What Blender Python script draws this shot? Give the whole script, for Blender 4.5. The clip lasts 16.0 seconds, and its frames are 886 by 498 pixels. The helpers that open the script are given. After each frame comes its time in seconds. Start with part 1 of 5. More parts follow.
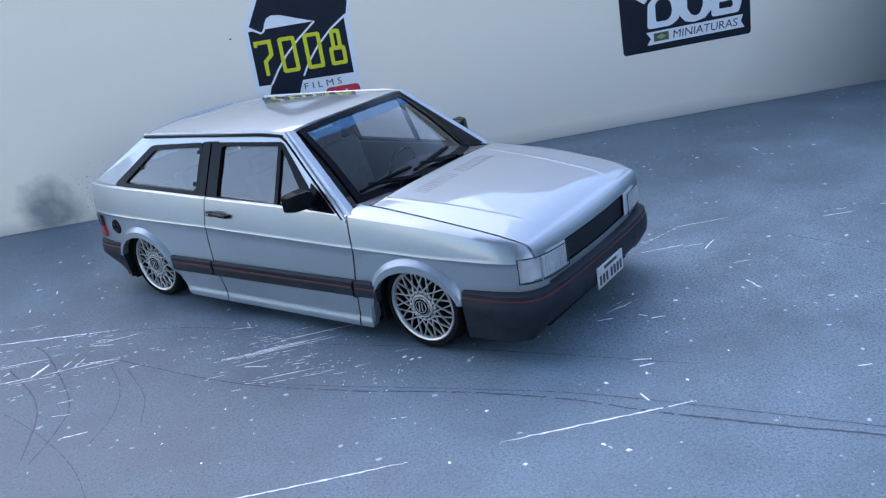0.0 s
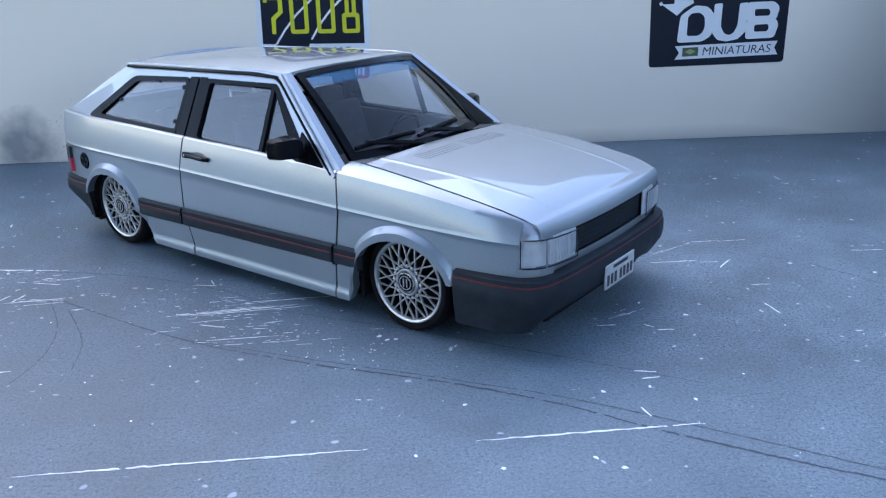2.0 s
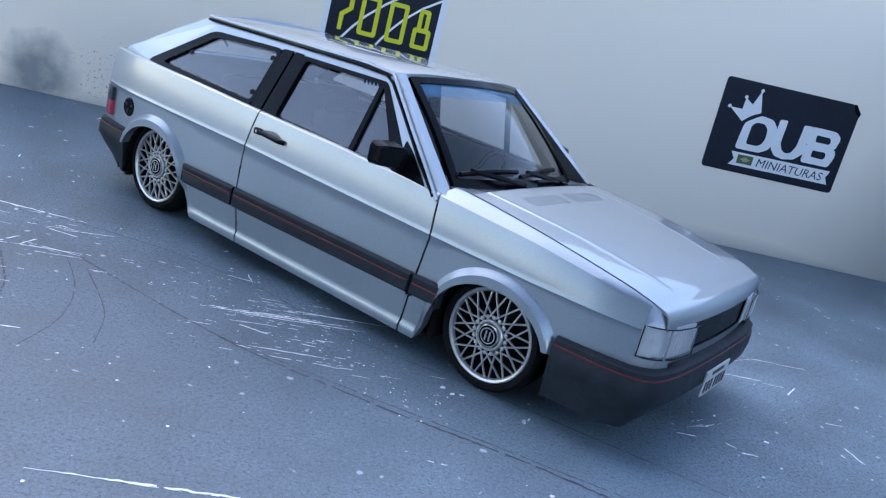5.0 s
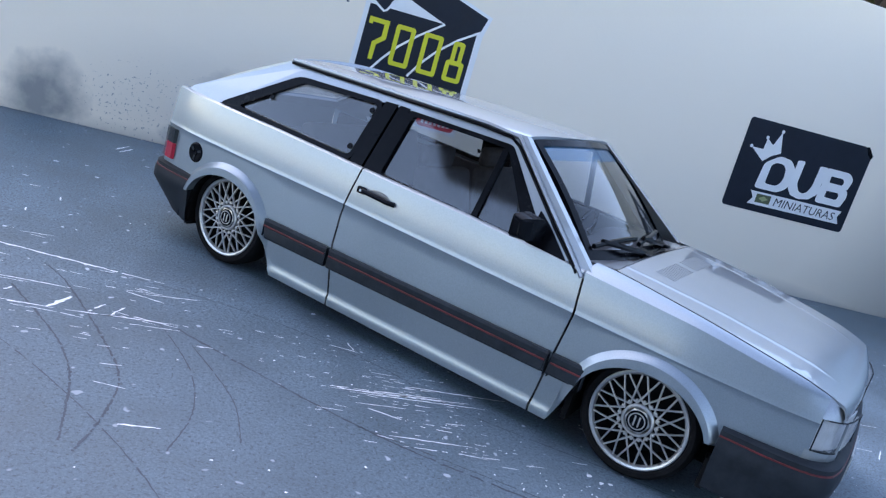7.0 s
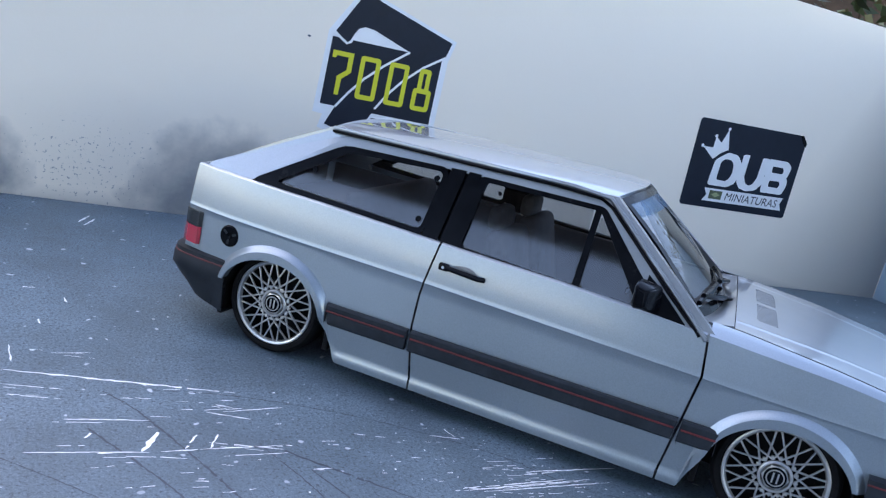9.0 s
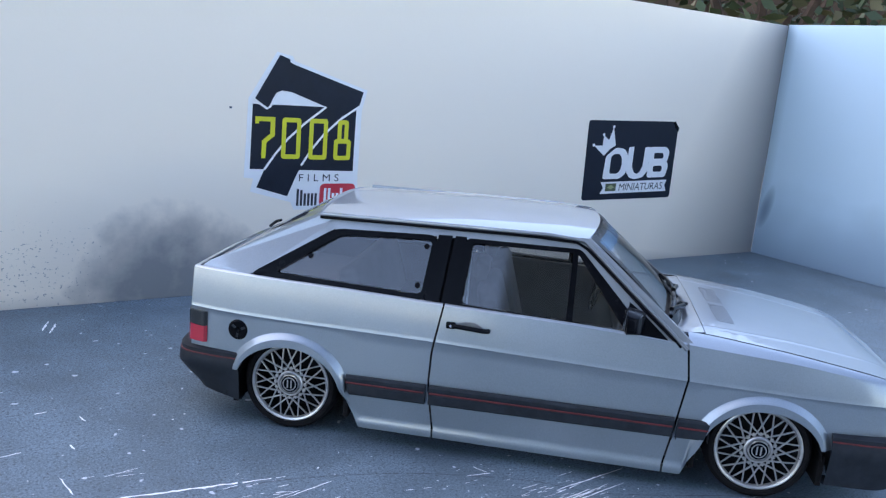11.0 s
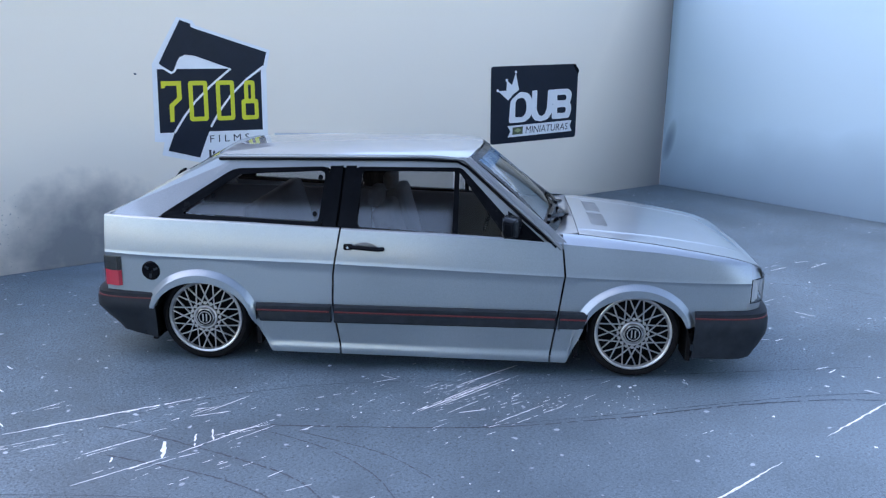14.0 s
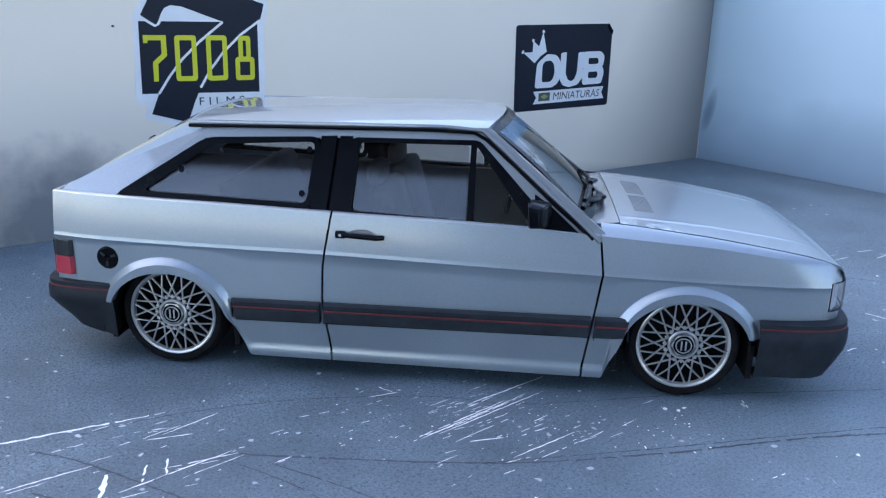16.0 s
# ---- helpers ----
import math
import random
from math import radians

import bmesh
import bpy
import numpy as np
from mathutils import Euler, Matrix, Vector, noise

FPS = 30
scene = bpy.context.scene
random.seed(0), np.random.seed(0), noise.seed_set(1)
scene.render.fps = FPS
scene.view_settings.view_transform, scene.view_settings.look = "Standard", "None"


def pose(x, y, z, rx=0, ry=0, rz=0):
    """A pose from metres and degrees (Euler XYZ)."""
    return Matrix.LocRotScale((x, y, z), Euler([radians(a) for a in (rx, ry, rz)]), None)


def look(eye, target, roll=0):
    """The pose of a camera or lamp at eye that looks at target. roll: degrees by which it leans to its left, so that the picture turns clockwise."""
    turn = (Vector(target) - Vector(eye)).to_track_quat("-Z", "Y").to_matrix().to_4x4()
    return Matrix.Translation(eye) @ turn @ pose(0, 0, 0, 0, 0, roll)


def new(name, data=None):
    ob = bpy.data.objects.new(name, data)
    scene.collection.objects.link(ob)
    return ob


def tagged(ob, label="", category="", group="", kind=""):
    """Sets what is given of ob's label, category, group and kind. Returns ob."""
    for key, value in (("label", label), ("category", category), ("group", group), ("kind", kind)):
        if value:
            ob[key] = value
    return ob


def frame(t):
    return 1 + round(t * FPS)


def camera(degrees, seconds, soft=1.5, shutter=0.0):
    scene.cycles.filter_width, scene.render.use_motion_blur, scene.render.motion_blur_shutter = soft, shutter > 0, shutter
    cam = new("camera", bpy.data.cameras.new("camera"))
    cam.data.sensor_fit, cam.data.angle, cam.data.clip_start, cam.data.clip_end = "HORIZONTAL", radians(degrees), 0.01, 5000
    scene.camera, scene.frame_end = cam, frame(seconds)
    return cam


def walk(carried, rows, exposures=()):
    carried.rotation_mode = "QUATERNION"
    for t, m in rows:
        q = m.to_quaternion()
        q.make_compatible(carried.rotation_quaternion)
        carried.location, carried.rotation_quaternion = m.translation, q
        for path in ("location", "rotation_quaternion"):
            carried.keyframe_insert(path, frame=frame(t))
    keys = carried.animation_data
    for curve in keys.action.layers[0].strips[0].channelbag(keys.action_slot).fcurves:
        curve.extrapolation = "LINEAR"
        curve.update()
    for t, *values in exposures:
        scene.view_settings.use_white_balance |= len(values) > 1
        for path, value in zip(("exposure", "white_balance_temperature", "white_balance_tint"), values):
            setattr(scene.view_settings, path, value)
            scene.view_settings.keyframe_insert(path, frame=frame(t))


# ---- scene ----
cam = camera(56.3, 16.0, 1.25)

# the path is kept in centimetres, as is the plan; CM turns both into metres
CM = 0.01
PATH = [
    (0, (15.926, -16.125, 8.575), (14.761, -14.654, 7.881), -9.20),
    (0.5, (15.809, -16.065, 8.514), (14.650, -14.592, 7.816), -8.14),
    (1, (15.544, -15.708, 7.945), (14.388, -14.226, 7.262), -6.41),
    (1.5, (15.222, -15.286, 7.395), (14.070, -13.794, 6.727), -4.20),
    (2, (14.771, -15.054, 7.128), (13.630, -13.551, 6.466), -1.09),
    (2.5, (14.145, -14.911, 6.620), (13.017, -13.390, 5.979), 2.23),
    (3, (13.592, -14.771, 6.082), (12.471, -13.233, 5.464), 5.12),
    (3.2, (13.398, -14.672, 6.116), (12.279, -13.139, 5.484), 5.98),
    (5.3, (10.828, -15.585, 6.312), (9.800, -13.954, 5.781), 15.45),
    (5.5, (10.448, -15.721, 6.279), (9.431, -14.080, 5.759), 15.85),
    (6, (9.431, -16.090, 6.286), (8.452, -14.423, 5.773), 16.43),
    (6.5, (8.327, -16.526, 6.294), (7.397, -14.830, 5.789), 16.88),
    (7, (7.381, -16.636, 6.317), (6.490, -14.917, 5.815), 16.63),
    (7.5, (6.206, -16.935, 6.290), (5.385, -15.180, 5.797), 16.27),
    (8, (5.247, -17.071, 6.206), (4.490, -15.281, 5.733), 15.37),
    (8.5, (4.158, -17.177, 6.390), (3.478, -15.355, 5.922), 14.20),
    (9, (2.811, -17.499, 6.656), (2.227, -15.642, 6.200), 12.76),
    (9.2, (2.281, -17.654, 6.849), (1.735, -15.786, 6.388), 11.90),
    (11.3, (0.411, -20.199, 8.050), (0.188, -18.255, 7.637), 4.06),
    (11.5, (0.420, -20.674, 7.961), (0.224, -18.725, 7.559), 3.47),
    (12, (0.704, -21.553, 8.029), (0.545, -19.603, 7.617), 2.36),
    (12.5, (1.263, -21.993, 7.987), (1.118, -20.044, 7.564), 1.58),
    (13, (1.676, -22.545, 7.858), (1.544, -20.597, 7.427), 1.15),
    (13.5, (1.820, -22.043, 7.716), (1.691, -20.101, 7.256), 1.06),
    (14, (1.865, -21.143, 7.301), (1.728, -19.207, 6.821), 0.92),
    (14.5, (1.728, -20.224, 7.234), (1.588, -18.295, 6.723), 1.11),
    (15, (1.676, -19.108, 7.081), (1.524, -17.186, 6.548), 1.24),
    (15.5, (1.760, -18.239, 7.037), (1.589, -16.324, 6.487), 1.31),
    (16, (1.769, -17.944, 6.952), (1.588, -16.032, 6.393), 1.57),
]
walk(cam, [(t, look([v * CM for v in eye], [v * CM for v in target], roll)) for t, eye, target, roll in PATH],
     exposures=[(0.0, 2.0, 6750, 14), (3.0, 2.0, 6650, 14), (9.0, 2.21, 7150, 17), (12.0, 2.25, 7150, 17), (16.0, 2.15, 6950, 15)])

# ---- world and sun ----
world = bpy.data.worlds.new("sky")
scene.world = world
world.use_nodes = True
wn, wl = world.node_tree.nodes, world.node_tree.links
sky = wn.new("ShaderNodeTexSky")
sky.sky_type = "NISHITA"
sky.sun_disc = False
sky.sun_elevation = radians(48)
sky.sun_rotation = radians(285)
sky.altitude = 300
sky.dust_density = 0.6
wn["Background"].inputs[1].default_value = 0.15
wl.new(sky.outputs[0], wn["Background"].inputs[0])

sun_data = bpy.data.lights.new("sun", "SUN")
sun_data.energy = 0.3
sun_data.angle = radians(80)
sun_data.color = (1.0, 0.98, 0.96)
sun = new("sun", sun_data)
sun.matrix_world = look((-0.65, 0.17, 0.74), (0, 0, 0))

# ---- materials ----


def mat(name, color, rough=0.5, metal=0.0, coat=0.0, coat_rough=0.03, ior=1.45, spec=0.5):
    m = bpy.data.materials.new(name)
    m.use_nodes = True
    b = m.node_tree.nodes["Principled BSDF"]
    b.inputs["Base Color"].default_value = (*color, 1)
    b.inputs["Roughness"].default_value = rough
    b.inputs["Metallic"].default_value = metal
    b.inputs["Coat Weight"].default_value = coat
    b.inputs["Coat Roughness"].default_value = coat_rough
    b.inputs["IOR"].default_value = ior
    b.inputs["Specular IOR Level"].default_value = spec
    return m


def tree(m):
    return m.node_tree.nodes, m.node_tree.links, m.node_tree.nodes["Principled BSDF"]


def coords(m, kind="Object"):
    n, l, b = tree(m)
    return n.new("ShaderNodeTexCoord").outputs[kind]


def noise_tex(m, vec, scale, detail=4.0, rough=0.55):
    n, l, b = tree(m)
    t = n.new("ShaderNodeTexNoise")
    t.inputs["Scale"].default_value = scale
    t.inputs["Detail"].default_value = detail
    t.inputs["Roughness"].default_value = rough
    l.new(vec, t.inputs["Vector"])
    return t.outputs["Fac"]


def ramp(m, fac, stops):
    n, l, b = tree(m)
    r = n.new("ShaderNodeValToRGB")
    el = r.color_ramp.elements
    while len(el) < len(stops):
        el.new(0.5)
    for e, (p, c) in zip(el, stops):
        e.position = p
        e.color = (*c, 1) if len(c) == 3 else c
    l.new(fac, r.inputs[0])
    return r.outputs[0]


def grey(v):
    return (v, v, v)


def mix(m, fac, a, b2, mode="MIX"):
    n, l, b = tree(m)
    x = n.new("ShaderNodeMix")
    x.data_type = "RGBA"
    x.blend_type = mode
    for val, sock in ((fac, x.inputs[0]), (a, x.inputs[6]), (b2, x.inputs[7])):
        if isinstance(val, (int, float)):
            sock.default_value = val
        elif isinstance(val, tuple):
            sock.default_value = (*val, 1)
        else:
            l.new(val, sock)
    return x.outputs[2]


def maths(m, op, a, b2=0.0, clamp=False):
    n, l, b = tree(m)
    x = n.new("ShaderNodeMath")
    x.operation = op
    x.use_clamp = clamp
    for val, sock in ((a, x.inputs[0]), (b2, x.inputs[1])):
        if isinstance(val, (int, float)):
            sock.default_value = val
        else:
            l.new(val, sock)
    return x.outputs[0]


def bump(m, height, strength, dist):
    n, l, b = tree(m)
    x = n.new("ShaderNodeBump")
    x.inputs["Strength"].default_value = strength
    x.inputs["Distance"].default_value = dist
    l.new(height, x.inputs["Height"])
    l.new(x.outputs[0], b.inputs["Normal"])


def split(m, vec):
    n, l, b = tree(m)
    s = n.new("ShaderNodeSeparateXYZ")
    l.new(vec, s.inputs[0])
    return s.outputs


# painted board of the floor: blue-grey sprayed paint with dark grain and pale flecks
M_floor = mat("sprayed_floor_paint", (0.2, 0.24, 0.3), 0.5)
n_, l_, b_ = tree(M_floor)
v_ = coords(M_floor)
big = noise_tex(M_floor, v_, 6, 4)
mid = noise_tex(M_floor, v_, 45, 6, 0.7)
fine = noise_tex(M_floor, v_, 2300, 5, 0.85)
grain = noise_tex(M_floor, v_, 1500, 4, 0.8)
# broad random tone; its strong contrast also imitates shade round the car
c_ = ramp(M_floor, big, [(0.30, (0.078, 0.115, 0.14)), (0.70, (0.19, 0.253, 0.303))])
c_ = mix(M_floor, 0.7, c_, ramp(M_floor, mid, [(0.3, grey(0.24)), (0.72, grey(0.74))]), "OVERLAY")
c_ = mix(M_floor, 0.95, c_, ramp(M_floor, fine, [(0.33, grey(0.16)), (0.68, grey(0.84))]), "OVERLAY")
c_ = mix(M_floor, ramp(M_floor, grain, [(0.4, grey(0.9)), (0.46, grey(0.0))]), c_, (0.03, 0.04, 0.055))
c_ = mix(M_floor, ramp(M_floor, noise_tex(M_floor, v_, 1900, 4, 0.8), [(0.58, grey(0.0)), (0.66, grey(0.5))]), c_, (0.34, 0.42, 0.5))
fleck = noise_tex(M_floor, v_, 420, 1, 0.4)
c_ = mix(M_floor, ramp(M_floor, fleck, [(0.735, grey(0.0)), (0.77, grey(0.8))]), c_, (0.6, 0.64, 0.7))
def toned(m, vec, cx, cy, r, k):
    """A soft round patch of painted-in floor brightness: how much of it lies at a place."""
    x, y, z = split(m, vec)
    dx, dy = (maths(m, "DIVIDE", maths(m, "SUBTRACT", p, c), r) for p, c in ((x, cx), (y, cy)))
    d = maths(m, "ADD", maths(m, "MULTIPLY", dx, dx), maths(m, "MULTIPLY", dy, dy))
    d = maths(m, "ADD", d, maths(m, "MULTIPLY", maths(m, "SUBTRACT", noise_tex(m, vec, 30, 4), 0.5), 0.9))
    return maths(m, "MULTIPLY", maths(m, "SUBTRACT", 1.0, d, True), k)


# painted-in light and shade, in metres along and out from the back wall
for cx_, cy_, r_, k_, col_ in ((0.29, 0.205, 0.075, 0.5, (0.06, 0.085, 0.105)), (0.222, 0.204, 0.05, 0.2, (0.25, 0.325, 0.385)), (0.33, 0.175, 0.05, 0.35, (0.06, 0.085, 0.105)), (0.18, 0.24, 0.06, 0.2, (0.24, 0.31, 0.37))):
    c_ = mix(M_floor, toned(M_floor, v_, cx_, cy_, r_, k_), c_, col_)
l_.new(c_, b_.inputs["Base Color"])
l_.new(ramp(M_floor, mid, [(0.3, grey(0.42)), (0.7, grey(0.58))]), b_.inputs["Roughness"])
bump(M_floor, fine, 0.05, 0.0001)

# walls: pale board with dark overspray, darker towards the floor joint and the corner
def wall_paint(name, base, tint):
    m = mat(name, base, 0.5)
    n, l, b = tree(m)
    v = coords(m)
    x, y, z = split(m, v)
    soft = noise_tex(m, v, 14, 3)
    mott = noise_tex(m, v, 5, 2)
    c = mix(m, ramp(m, mott, [(0.35, grey(0.0)), (0.7, grey(1.0))]), base, tint)
    return m, c, x, y, z, soft, v


M_wall_back, c_, x_, y_, z_, soft_, v_ = wall_paint("pale_wall_paint", (0.9, 0.79, 0.665), (0.86, 0.76, 0.645))
n_, l_, b_ = tree(M_wall_back)
# darker into the corner: reaches out near the floor
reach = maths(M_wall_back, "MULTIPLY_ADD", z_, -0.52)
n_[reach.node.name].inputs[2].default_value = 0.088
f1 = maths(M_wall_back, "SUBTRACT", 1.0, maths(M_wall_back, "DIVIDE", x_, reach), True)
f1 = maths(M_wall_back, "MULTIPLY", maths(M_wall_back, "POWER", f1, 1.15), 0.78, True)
# dark sprayed cloud low on the far stretch of the wall
dx = maths(M_wall_back, "DIVIDE", maths(M_wall_back, "SUBTRACT", x_, 0.298), 0.034)
dz = maths(M_wall_back, "DIVIDE", z_, 0.033)
d2 = maths(M_wall_back, "ADD", maths(M_wall_back, "MULTIPLY", dx, dx), maths(M_wall_back, "MULTIPLY", dz, dz))
d2 = maths(M_wall_back, "ADD", d2, maths(M_wall_back, "MULTIPLY", maths(M_wall_back, "SUBTRACT", noise_tex(M_wall_back, v_, 90, 4), 0.5), 1.1))
f2 = ramp(M_wall_back, d2, [(0.1, grey(0.8)), (0.55, grey(0.45)), (1.0, grey(0.0))])
# splatter beside the cloud
spl = noise_tex(M_wall_back, v_, 900, 3, 0.6)
sx = maths(M_wall_back, "DIVIDE", maths(M_wall_back, "SUBTRACT", x_, 0.338), 0.040)
sz = maths(M_wall_back, "DIVIDE", maths(M_wall_back, "SUBTRACT", z_, 0.008), 0.03)
s2 = maths(M_wall_back, "ADD", maths(M_wall_back, "MULTIPLY", sx, sx), maths(M_wall_back, "MULTIPLY", sz, sz))
near_ = maths(M_wall_back, "SUBTRACT", 1.0, s2, True)
f3 = ramp(M_wall_back, maths(M_wall_back, "ADD", spl, maths(M_wall_back, "MULTIPLY", near_, 0.16)), [(0.74, grey(0.0)), (0.8, grey(0.7))])
f3 = maths(M_wall_back, "MULTIPLY", f3, ramp(M_wall_back, near_, [(0.0, grey(0.0)), (0.25, grey(1.0))]))
f3b = maths(M_wall_back, "MULTIPLY", near_, 0.10)
ex = maths(M_wall_back, "DIVIDE", maths(M_wall_back, "SUBTRACT", x_, 0.366), 0.016)
ez = maths(M_wall_back, "DIVIDE", maths(M_wall_back, "SUBTRACT", z_, 0.006), 0.017)
e2 = maths(M_wall_back, "ADD", maths(M_wall_back, "MULTIPLY", ex, ex), maths(M_wall_back, "MULTIPLY", ez, ez))
e2 = maths(M_wall_back, "ADD", e2, maths(M_wall_back, "MULTIPLY", maths(M_wall_back, "SUBTRACT", noise_tex(M_wall_back, v_, 120, 4), 0.5), 1.2))
f3b = maths(M_wall_back, "MAXIMUM", f3b, ramp(M_wall_back, e2, [(0.0, grey(0.8)), (0.5, grey(0.4)), (1.0, grey(0.0))]))
# thin dark line along the joint
f4 = maths(M_wall_back, "SUBTRACT", 1.0, maths(M_wall_back, "DIVIDE", z_, 0.006), True)
f4 = maths(M_wall_back, "MULTIPLY", f4, 0.4)
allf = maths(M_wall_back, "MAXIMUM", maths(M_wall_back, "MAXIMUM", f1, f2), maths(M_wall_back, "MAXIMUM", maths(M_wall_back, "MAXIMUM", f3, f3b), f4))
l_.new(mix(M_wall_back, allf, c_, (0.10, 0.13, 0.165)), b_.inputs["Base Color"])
bump(M_wall_back, noise_tex(M_wall_back, v_, 900, 2), 0.12, 0.0002)

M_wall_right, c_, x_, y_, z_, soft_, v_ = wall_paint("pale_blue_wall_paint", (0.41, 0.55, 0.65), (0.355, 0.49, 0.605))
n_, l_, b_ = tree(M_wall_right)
# darker along the foot and the corner, with one smudge beside it
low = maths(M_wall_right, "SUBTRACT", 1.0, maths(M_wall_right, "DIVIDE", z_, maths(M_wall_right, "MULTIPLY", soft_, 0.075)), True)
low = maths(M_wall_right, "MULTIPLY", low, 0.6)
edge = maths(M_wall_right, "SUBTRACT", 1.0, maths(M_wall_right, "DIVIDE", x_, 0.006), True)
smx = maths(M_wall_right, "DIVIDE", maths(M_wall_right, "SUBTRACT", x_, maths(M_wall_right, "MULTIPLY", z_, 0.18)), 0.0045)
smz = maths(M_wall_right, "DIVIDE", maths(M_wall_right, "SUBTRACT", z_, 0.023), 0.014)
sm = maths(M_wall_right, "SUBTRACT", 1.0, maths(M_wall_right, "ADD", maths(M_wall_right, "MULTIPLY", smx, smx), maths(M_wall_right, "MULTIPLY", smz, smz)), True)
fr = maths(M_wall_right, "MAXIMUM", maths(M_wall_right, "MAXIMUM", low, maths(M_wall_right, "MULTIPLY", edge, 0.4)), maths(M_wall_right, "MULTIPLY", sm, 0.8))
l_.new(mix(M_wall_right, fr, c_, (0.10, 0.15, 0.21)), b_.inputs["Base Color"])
bump(M_wall_right, noise_tex(M_wall_right, v_, 900, 2), 0.12, 0.0002)

M_edge = mat("raw_board_edge", (0.45, 0.36, 0.26), 0.8)


def paint(name, color, rough=0.36, metal=0.7, vary=0.06, shine=0.035, gloss=1.75):
    m = mat(name, color, rough, metal, 1.0, shine)
    m.node_tree.nodes["Principled BSDF"].inputs["Coat IOR"].default_value = gloss
    n, l, b = tree(m)
    v = coords(m)
    f = noise_tex(m, v, 4200, 2, 0.7)
    g = noise_tex(m, v, 45, 3)
    dark = tuple(q * (1 - vary * 2.2) for q in color)
    lite = tuple(min(1, q * (1 + vary * 2.2)) for q in color)
    c = ramp(m, f, [(0.3, dark), (0.7, lite)])
    c = mix(m, 0.35, c, ramp(m, g, [(0.3, grey(0.42)), (0.7, grey(0.58))]), "OVERLAY")
    l.new(c, b.inputs["Base Color"])
    l.new(ramp(m, g, [(0.35, grey(rough - 0.04)), (0.7, grey(rough + 0.06))]), b.inputs["Roughness"])
    bump(m, noise_tex(m, v, 700, 2), 0.05, 0.0001)
    return m


def worn(name, color, rough, scale=250, amount=0.3, metal=0.0, spec=0.5):
    m = mat(name, color, rough, metal, spec=spec)
    n, l, b = tree(m)
    v = coords(m)
    f = noise_tex(m, v, scale, 4, 0.65)
    g = noise_tex(m, v, scale * 0.12, 3)
    lo = tuple(q * (1 - amount) for q in color)
    hi = tuple(min(1, q * (1 + amount)) for q in color)
    c = mix(m, 0.4, ramp(m, f, [(0.3, lo), (0.7, hi)]), ramp(m, g, [(0.3, grey(0.35)), (0.7, grey(0.65))]), "OVERLAY")
    l.new(c, b.inputs["Base Color"])
    l.new(ramp(m, f, [(0.3, grey(max(0.05, rough - 0.08))), (0.7, grey(min(1, rough + 0.1)))]), b.inputs["Roughness"])
    bump(m, noise_tex(m, v, scale * 6, 2), 0.15, 0.0001)
    return m


M_silver = paint("silver_metallic_paint", (0.275, 0.30, 0.325), 0.4, vary=0.03)
# same silver, base made bluer to paint in reflected sky and floor
M_flank = paint("silver_flank_reflected_blue", (0.26, 0.306, 0.348), 0.42, vary=0.03, shine=0.14, gloss=1.55)
M_trim = worn("dark_grey_bumper_plastic", (0.017, 0.021, 0.027), 0.5, 300, 0.3, spec=0.16)
M_black = worn("gloss_black_paint", (0.003, 0.0035, 0.005), 0.2, 200, 0.3, spec=0.1)
M_red = worn("red_line_paint", (0.11, 0.014, 0.017), 0.5, 500, 0.35)
M_rubber = worn("tyre_rubber", (0.008, 0.008, 0.009), 0.8, 600, 0.35, spec=0.08)
M_rim = worn("brushed_silver_wheel", (0.46, 0.46, 0.46), 0.34, 400, 0.12, 0.8)
M_dark = mat("dark_underbody", (0.006, 0.006, 0.007), 0.85, spec=0.2)
M_inner = worn("grey_interior_plastic", (0.045, 0.045, 0.05), 0.7, 300, 0.25)
M_seat = worn("grey_seat_fabric", (0.065, 0.066, 0.072), 0.9, 900, 0.3)
M_lens_red = mat("red_lamp_lens", (0.42, 0.012, 0.03), 0.12, 0, 1.0)
M_lens_smoke = mat("smoked_lamp_lens", (0.018, 0.02, 0.02), 0.2, 0, 0.3)
M_white = worn("white_vinyl", (0.78, 0.78, 0.79), 0.45, 120, 0.04)
M_navy = worn("dark_navy_vinyl", (0.011, 0.015, 0.026), 0.45, 120, 0.2, spec=0.2)
M_yellow = mat("yellow_vinyl", (0.62, 0.6, 0.02), 0.45)
M_redvinyl = mat("red_vinyl", (0.58, 0.03, 0.05), 0.4)
M_textbar = mat("dark_print", (0.03, 0.03, 0.04), 0.5)
M_olive = mat("olive_print", (0.08, 0.1, 0.05), 0.5)
M_pale_olive = mat("pale_olive_print", (0.3, 0.33, 0.16), 0.5)
M_plate = worn("grey_white_plate", (0.5, 0.5, 0.49), 0.45, 500, 0.15)
M_scratch = worn("bare_white_scratch", (0.82, 0.84, 0.86), 0.6, 900, 0.12)
M_mark = worn("dark_tyre_mark", (0.052, 0.064, 0.083), 0.6, 900, 0.3)
M_lampback = worn("pale_lamp_reflector", (0.55, 0.56, 0.58), 0.5, 350, 0.15)
M_vent = mat("dull_silver_slot", (0.25, 0.26, 0.275), 0.42, 0.7, 0.8)
M_mirror = mat("smoky_mirror", (0.16, 0.14, 0.13), 0.15, 1.0)
M_chrome = mat("bright_metal", (0.75, 0.75, 0.76), 0.15, 1.0)


